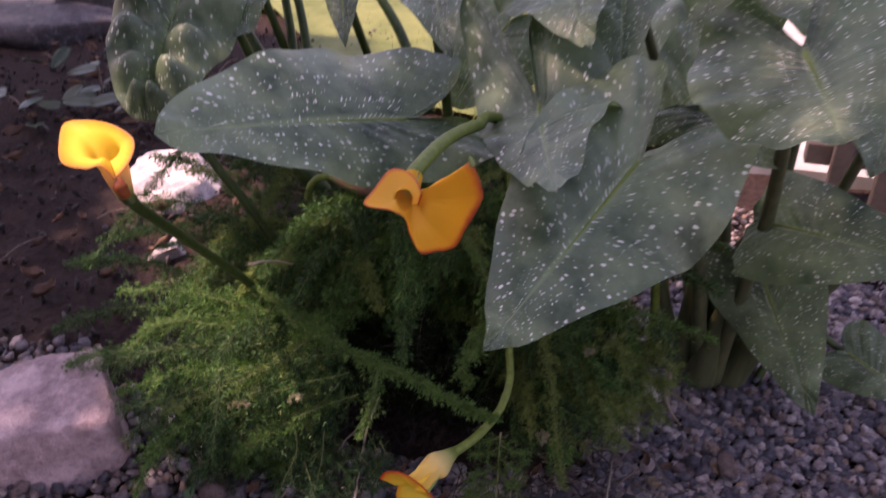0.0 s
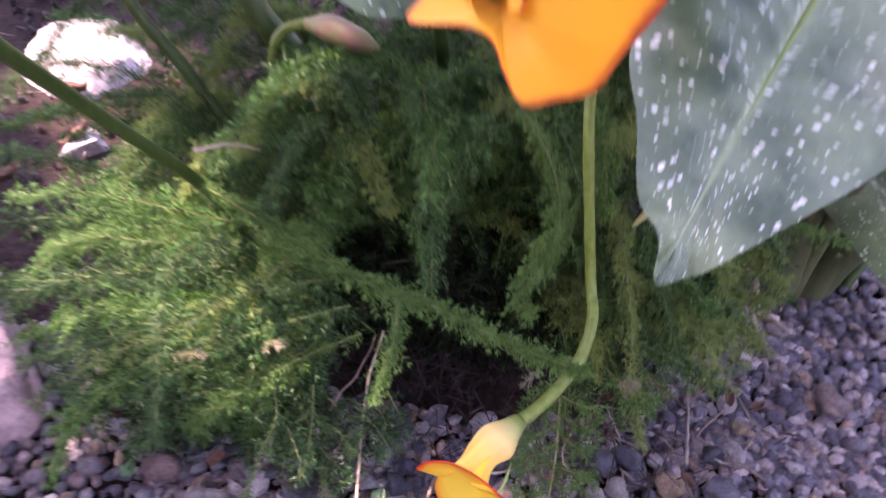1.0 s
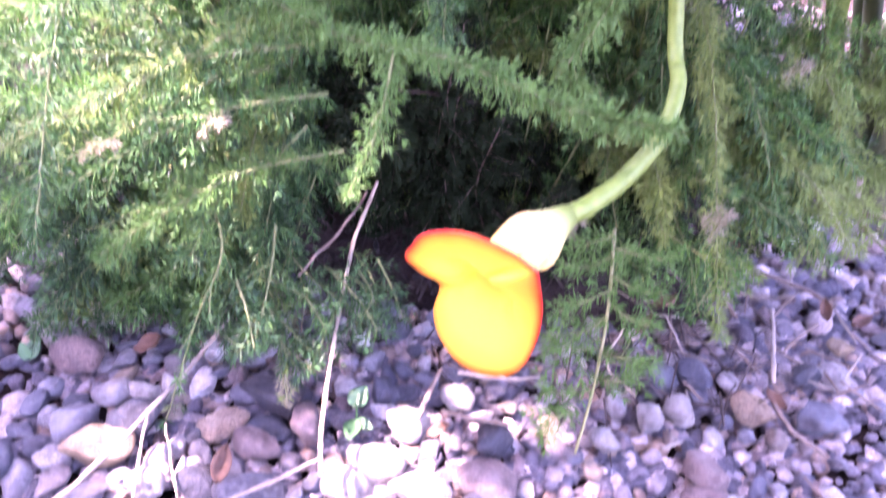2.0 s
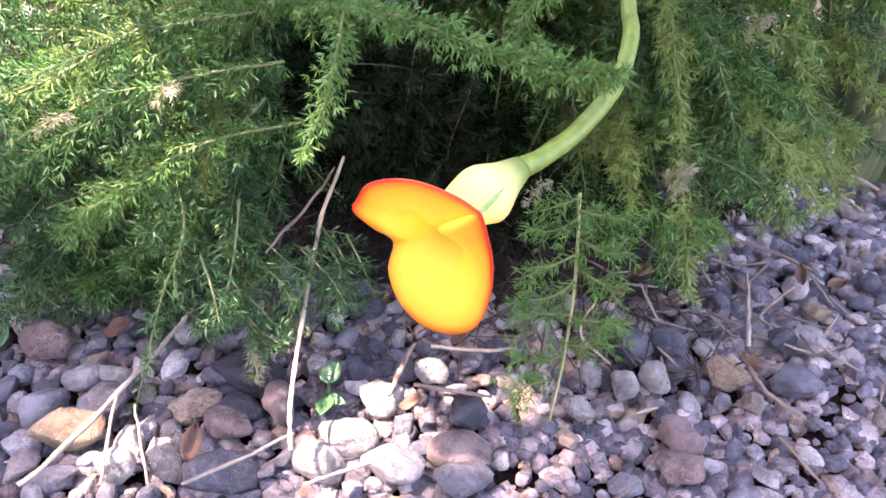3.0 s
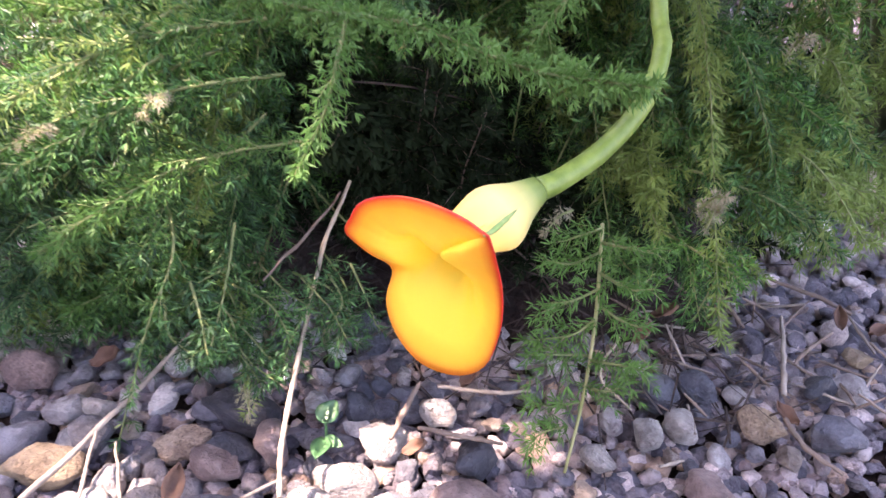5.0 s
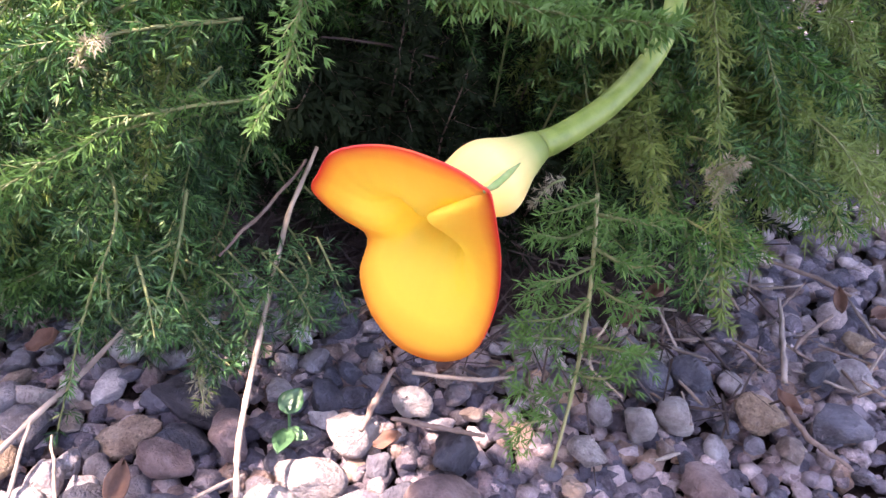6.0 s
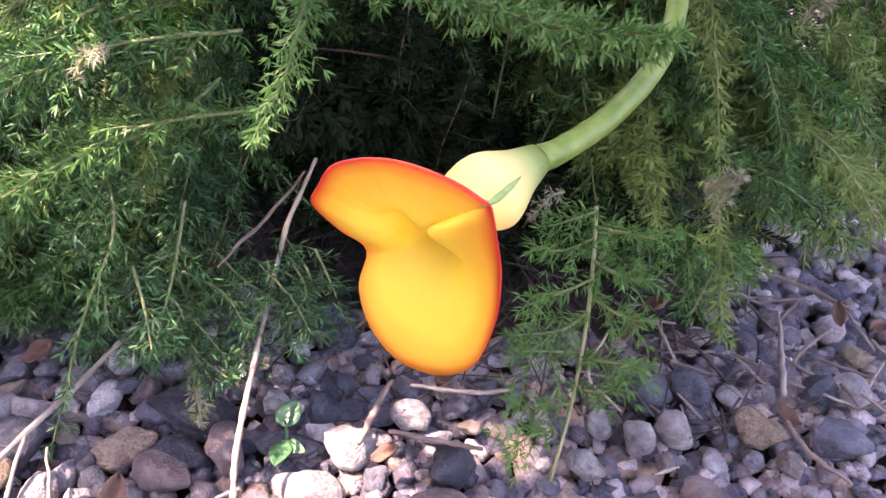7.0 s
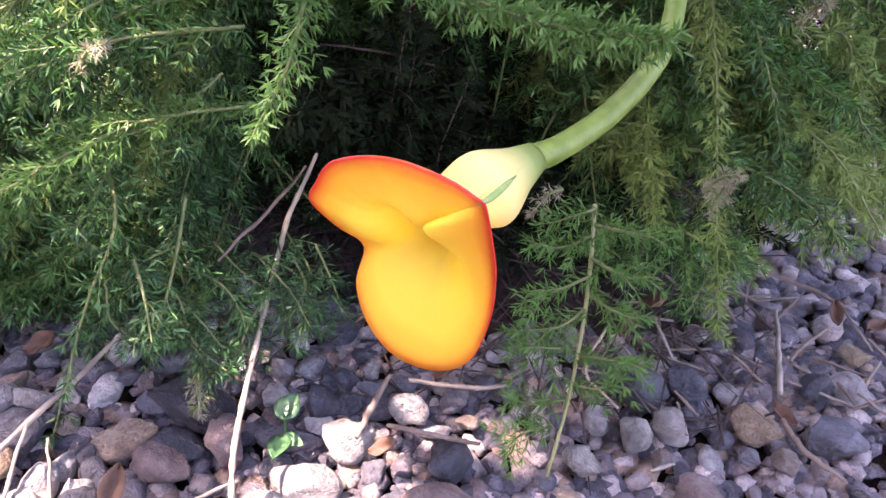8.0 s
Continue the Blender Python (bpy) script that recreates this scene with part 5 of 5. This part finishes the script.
for p, s, a in (((-0.021, 0.675, 0.018), 0.02, 100), ((-0.106, 0.745, 0.020), 0.02, 30)):
    dead_leaf(p, s, a, (20, -20), DEAD, "curled brown dead leaf on the pebbles")
for i in range(70):
    x, y = rng.uniform(-1.2, -0.4), rng.uniform(0.95, 1.9)
    dead_leaf((x, y, ground_height(x, y) + 0.006), rng.uniform(0.02, 0.045), rng.uniform(0, 360), (rng.uniform(-25, 25), rng.uniform(-25, 25)), DEAD, "curled brown dead leaf on the shaded soil")
for i in range(16):
    x, y = rng.uniform(-1.2, -0.45), rng.uniform(0.95, 1.8)
    a, ln = rng.uniform(0, 3.1), rng.uniform(0.05, 0.14)
    z = ground_height(x, y) + 0.008
    twig([(x, y, z), (x + ln * 0.5 * math.cos(a), y + ln * 0.5 * math.sin(a), z + 0.008), (x + ln * math.cos(a), y + ln * math.sin(a), z)], [0.0012, 0.002, 0.001], BARK, "brown twig on the soil")

# the withered calla leaf at the foot of the clump
wl = base_empty("withered_stalk", (0.344, 1.044, 0.030), "withered straw-coloured calla stalk curling onto the gravel", "withered stalk")
tube("stem", [(0.312, 1.020, 0.083), (0.323, 1.000, 0.081), (0.321, 0.970, 0.071), (0.328, 0.950, 0.064), (0.341, 0.930, 0.064)], [0.002, 0.0035, 0.003, 0.0022, 0.001], STRAW, wl, "", 8, 30)
tube("stem", [(0.328, 0.990, 0.053), (0.341, 0.970, 0.065), (0.354, 0.960, 0.065)], [0.002, 0.0025, 0.001], STRAW, wl, "", 8, 20)


# ---- seedling ----
def small_leaf(parent, base, tip, width, material, up=(0, -0.4, 0.9)):
    base, tip = np.asarray(base, float), np.asarray(tip, float)
    L = np.linalg.norm(tip - base)
    ey = (tip - base) / L
    ez = unit(np.asarray(up, float) - ey * (np.asarray(up, float) @ ey))
    ex = np.cross(ey, ez)
    verts, faces, n = [], [], 9
    for i in range(n):
        u = i / (n - 1)
        w = width * 0.5 * math.sin(math.pi * (0.04 + 0.95 * u) ** 0.8) ** 0.8
        for j in range(5):
            v = j / 2 - 1
            verts.append(base + ey * L * u + ex * w * v + ez * (0.12 * width * abs(v) - 0.12 * L * u * u))
    for i in range(n - 1):
        for j in range(4):
            faces.append((i * 5 + j, i * 5 + j + 1, (i + 1) * 5 + j + 1, (i + 1) * 5 + j))
    ob = link_mesh("leaf", verts, faces, material, parent)
    mod = ob.modifiers.new("thickness", "SOLIDIFY")
    mod.thickness = 0.0004
    return ob


# fallen bits of stem between the stones
for i in range(48):
    x, y = (rng.uniform(0.18, 0.46), rng.uniform(0.7, 0.93)) if i < 14 else (rng.uniform(0.19, 0.37), rng.uniform(0.81, 0.92))
    a, ln, rise = rng.uniform(0, 6.28), rng.uniform(0.012, 0.035), rng.uniform(0.0, 0.014)
    z = 0.011
    twig([(x, y, z), (x + ln * 0.5 * math.cos(a), y + ln * 0.5 * math.sin(a), z + rise * 0.5), (x + ln * math.cos(a), y + ln * math.sin(a), z + rise)], [0.0009, 0.0013, 0.0008], (BARK, LITTER, BARK, TWIG)[i % 4], "thin brown twig on the gravel")
# thatch of dead stems under the fern, coloured extra dark for the hollow's shade
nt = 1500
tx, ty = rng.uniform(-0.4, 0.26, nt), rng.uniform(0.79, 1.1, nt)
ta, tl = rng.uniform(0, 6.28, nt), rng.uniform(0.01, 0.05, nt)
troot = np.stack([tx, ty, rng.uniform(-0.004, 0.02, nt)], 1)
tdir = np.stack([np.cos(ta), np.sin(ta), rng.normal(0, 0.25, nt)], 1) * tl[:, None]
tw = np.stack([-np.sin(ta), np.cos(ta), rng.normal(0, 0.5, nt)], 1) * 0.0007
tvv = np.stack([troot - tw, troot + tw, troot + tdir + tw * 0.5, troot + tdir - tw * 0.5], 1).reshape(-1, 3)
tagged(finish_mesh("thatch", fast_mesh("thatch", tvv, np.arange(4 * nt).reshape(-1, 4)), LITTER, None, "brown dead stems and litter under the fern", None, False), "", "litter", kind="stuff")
old_leaf = tube("yellowed_leaf", [(0.195, 0.835, 0.256), (0.203, 0.845, 0.260), (0.220, 0.870, 0.260), (0.244, 0.910, 0.252)], [0.0006, 0.003, 0.004, 0.003], make_plain("yellowed", (0.3, 0.3, 0.1), (0.45, 0.42, 0.18), 80.0, 0.6, 0.2))
tagged(old_leaf, "narrow curled yellowed leaf over the fern", "dead leaf")

weed = base_empty("seedling", (0.037, 0.731, 0.008), "small bright green seedling between the pebbles", "seedling", "seedlings")
tube("stem", [(0.037, 0.731, 0.008), (0.037, 0.733, 0.020), (0.037, 0.732, 0.028)], [0.001, 0.0008, 0.0006], WEED, weed, "", 6, 10)
small_leaf(weed, (0.035, 0.732, 0.024), (0.039, 0.744, 0.030), 0.013, WEED)
small_leaf(weed, (0.037, 0.730, 0.014), (0.039, 0.714, 0.018), 0.011, WEED)
small_leaf(weed, (0.037, 0.730, 0.014), (0.049, 0.725, 0.018), 0.007, WEED)
weed = base_empty("seedling", (-0.171, 0.712, 0.020), "small bright green seedling between the pebbles", "seedling", "seedlings")
small_leaf(weed, (-0.171, 0.712, 0.020), (-0.169, 0.723, 0.030), 0.011, WEED)
small_leaf(weed, (-0.171, 0.712, 0.020), (-0.176, 0.715, 0.030), 0.008, WEED)


# crumbs of soil and bark on the bed
chips_v, chips_f, co = [], [], 0
for i in range(2600):
    x, y = rng.uniform(-1.5, 0.1), rng.uniform(0.85, 2.1)
    if in_gravel(x, y):
        continue
    vs, fs = SMALL[i % 10]
    r = rng.uniform(0.002, 0.008)
    rot = np.array(Euler((rng.uniform(0, 6), rng.uniform(0, 6), rng.uniform(0, 6))).to_matrix())
    chips_f.append(np.array(fs) + co)
    chips_v.append((vs * (r * rng.uniform(1, 2.2), r, r * 0.6)) @ rot.T + (x, y, ground_height(x, y) - 0.006 + 0.014 * noise.noise((x * 7, y * 7, 0))))
    co += len(vs)
CHIPS = make_stone("bark_crumbs", [(0.0, (0.02, 0.013, 0.011)), (0.4, (0.042, 0.026, 0.021)), (0.75, (0.08, 0.052, 0.042)), (0.95, (0.17, 0.14, 0.13))], per_island=True)
tagged(finish_mesh("bark_crumbs", fast_mesh("bark_crumbs", np.vstack(chips_v), np.vstack(chips_f)), CHIPS, None, "dark crumbs of bark and soil on the bed"), "", "mulch", kind="stuff")

# ---- shaded bed and background ----
shrub = base_empty("groundcover", (-0.902, 1.566, 0.000), "dark glossy groundcover in the shaded bed", "plant")
for i in range(26):
    c = np.array((-0.902, 1.566, 0.000)) + (rng.normal(0, 0.09), rng.normal(0, 0.1), rng.uniform(0.02, 0.14))
    d = unit(np.array([rng.normal(0, 1), rng.normal(-0.5, 1), rng.normal(-0.1, 0.4)])) * rng.uniform(0.05, 0.09)
    small_leaf(shrub, c, c + d, rng.uniform(0.025, 0.04), SHRUB, (rng.normal(0, 0.3), -0.3, 1))
tube("stem", [np.array((-0.902, 1.566, 0.000)), np.array((-0.902, 1.566, 0.000)) + (0.01, 0, 0.08), np.array((-0.902, 1.566, 0.000)) + (0.0, 0.02, 0.14)], [0.004, 0.003, 0.002], BARK, shrub)

lawn_v, lawn_f = [], []
for i in range(41):
    for j in range(21):
        x, y = -8 + 0.4 * i, (1.72 if i > 18 else 2.15) + 0.25 * j * (1 + 0.12 * j) + (0.12 * noise.noise((i * 0.35, 0, 7)) if j == 0 else 0)
        lawn_v.append((x, y, ground_height(x, y) + 0.004 + 0.01 * noise.noise((x * 3, y * 3, 2))))
for i in range(40):
    for j in range(20):
        lawn_f.append((i * 21 + j, (i + 1) * 21 + j, (i + 1) * 21 + j + 1, i * 21 + j + 1))
tagged(link_mesh("lawn", lawn_v, lawn_f, GRASS), "sunlit yellow-green lawn", "lawn", kind="structure")
nb = 16000
bx, by = rng.uniform(-1.2, 1.4, nb), rng.uniform(1.72, 3.4, nb)
on_lawn = ((bx < 0.27) | (by > 2.93)) & ((bx > -0.7) | (by > 2.15))
bx, by = bx[on_lawn], by[on_lawn]
nb = len(bx)
root = np.stack([bx, by, np.full(nb, 0.02)], 1)
d = unit(np.stack([rng.normal(0, 0.35, nb), rng.normal(0, 0.35, nb), np.ones(nb)], 1))
hgt = rng.uniform(0.02, 0.05, nb)[:, None]
sd = unit(np.cross(d, rng.standard_normal((nb, 3)))) * 0.0016
gv = np.stack([root - sd, root + sd, root + d * hgt * 0.6 + sd * 0.8, root + d * hgt], 1).reshape(-1, 3)
tagged(finish_mesh("grass", fast_mesh("grass", gv, np.arange(4 * nb).reshape(-1, 4)), GRASS, None, "short sunlit grass blades", None, False), "", "grass", kind="stuff")
path_v = [(0.3, 1.66, 0.03), (3.5, 1.66, 0.03), (3.5, 2.9, 0.03), (0.3, 2.9, 0.03)]
slab = link_mesh("paving", path_v + [(x, y, -0.05) for x, y, z in path_v], [(0, 1, 2, 3), (0, 4, 5, 1), (1, 5, 6, 2), (2, 6, 7, 3), (3, 7, 4, 0)], CONCRETE, smooth=False)
tagged(slab, "sunlit pale concrete path behind the plants", "path", kind="structure")


def box_arrays(x0, y0, z0, x1, y1, z1):
    v = [(x, y, z) for x in (x0, x1) for y in (y0, y1) for z in (z0, z1)]
    f = [(0, 1, 3, 2), (4, 6, 7, 5), (0, 4, 5, 1), (2, 3, 7, 6), (0, 2, 6, 4), (1, 5, 7, 3)]
    return v, f


def bar(name, a, b, parent, material):
    v, f = box_arrays(*a, *b)
    ob = link_mesh(name, v, f, material, parent, smooth=False)
    m = ob.modifiers.new("bevel", "BEVEL")
    m.width, m.segments = 0.003, 2
    return ob


fence = base_empty("fence", (0.8, 1.6, 0), "low dark wooden picket fence behind the plants", "fence")
for i in range(18):
    x = 0.54 + 0.074 * i
    bar("picket", (x, 1.585, 0.0), (x + 0.032, 1.603, 0.5), fence, WOOD)
for z in (0.07, 0.36):
    bar("rail", (0.5, 1.606, z), (1.87, 1.634, z + 0.04), fence, WOOD)

# unseen wall added behind the camera to keep low sky light off the hollow
RENDERED = make_plain("added_wall", (0.2, 0.18, 0.16), (0.26, 0.24, 0.21), 14.0, 0.9, bump=0.002)
v, f = box_arrays(-6.0, -1.95, -0.05, 0.75, -1.7, 2.8)
tagged(link_mesh("sky_block_wall", v, f, RENDERED, smooth=False), "unseen plain grey-brown wall added to block low sky light", "wall", kind="structure")

# ---- a tree added overhead, out of view, so that its crown shades the bed ----
TREE_LEAF = make_plain("tree_leaf", (0.04, 0.1, 0.02), (0.07, 0.15, 0.035), 20.0, 0.5, 0.3)
foot = Vector((-3.3, 0.5, 0.0))
tree = base_empty("tree", foot, "unseen broad tree added beside the bed to shade it", "tree")
tube("trunk", [foot, foot + Vector((0.08, 0.03, 0.9)), foot + Vector((0.3, 0.0, 1.7)), foot + Vector((0.75, -0.05, 2.35))], [0.14, 0.11, 0.095, 0.07], BARK, tree, "rough brown trunk", 14, 40, 0.03)
for dx, dy, dz in ((1.8, -0.6, 0.65), (1.0, 1.1, 0.7), (0.9, -0.95, 0.7), (-0.1, -0.5, 0.75), (2.2, -0.4, 0.6), (0.3, 0.7, 0.75), (0.9, -0.25, 0.95)):
    a = foot + Vector((0.6, -0.03, 2.15))
    tube("limb", [a, a + Vector((dx * 0.4, dy * 0.4, dz * 0.7)), a + Vector((dx, dy, dz))], [0.05, 0.035, 0.012], BARK, tree, "", 8, 20)
# gaps cut in the added crown to aim sun patches: place on the bed and width
GAPS = [((-0.130, 0.800, 0.189), 0.055), ((-0.222, 0.820, 0.181), 0.06), ((-0.170, 0.820, 0.145), 0.035), ((-0.207, 0.830, 0.196), 0.05), ((-0.532, 1.275, 0.060), 0.11), ((-0.436, 1.100, 0.050), 0.05), ((-0.168, 0.800, 0.227), 0.04), ((-0.125, 0.677, 0.485), 0.02), ((-0.072, 0.745, 0.192), 0.03), ((-0.068, 0.740, 0.171), 0.018), ((-0.140, 0.790, 0.234), 0.032), ((-0.093, 0.745, 0.209), 0.02), ((-0.051, 0.900, 0.269), 0.022), ((0.050, 0.696, 0.015), 0.022), ((-0.071, 0.652, 0.015), 0.02)]
tv = []
for i in range(34000):
    # over the bed, from the gravel to the shaded soil; the lawn and the path behind lie in the sun
    gx, gy = rng.uniform(-2.3, 1.6), rng.uniform(-0.9, 2.2)
    if gy > 1.35 and gx > 0.25 or gy > 1.6 and gx > -0.5:
        continue
    # the crown is trimmed at the front and right to let in sky light
    if gy < 0.38 + 0.12 * noise.noise((gx * 2.3, 0.0, 5.0)) or gx > 0.95 + 0.08 * noise.noise((0.0, gy * 2.0, 8.0)):
        continue
    u, w = (gx + 0.35) / 1.75, (gy - 0.7) / 1.35
    swell = 0.3 * noise.noise((math.atan2(w, u) * 1.6, 3.0, 0.0))
    out = abs(u) ** 2.6 + abs(w) ** 2.6
    if out > 1 + swell:
        continue
    p = Vector((gx, gy, 0.12)) + sun_dir * (3.05 + rng.uniform(0, 1) * 0.75 * (1 - 0.75 * min(1, out)) + 0.2 * noise.noise((gx * 2, gy * 2, 1)))
    size = rng.uniform(0.03, 0.055)
    open_sky = False
    for g, w in GAPS:
        off = p - Vector(g)
        off = off - sun_dir * off.dot(sun_dir)
        if off.length < w + size * 0.6:
            open_sky = True
    if open_sky:
        continue
    d = Vector(unit(rng.standard_normal(3)))
    n = Vector(unit(rng.standard_normal(3) * 0.5 + np.array(sun_dir)))
    d = (d - n * d.dot(n)).normalized()
    e = n.cross(d)
    tv += [p - d * size, p + e * size * 0.42 + n * size * 0.1, p + d * size, p - e * size * 0.42 + n * size * 0.1]
crown = finish_mesh("crown", fast_mesh("crown", np.array([v[:] for v in tv]), np.arange(len(tv)).reshape(-1, 4)), TREE_LEAF, tree, "crown of many small green leaves", None, False)
tagged(crown, kind="stuff")
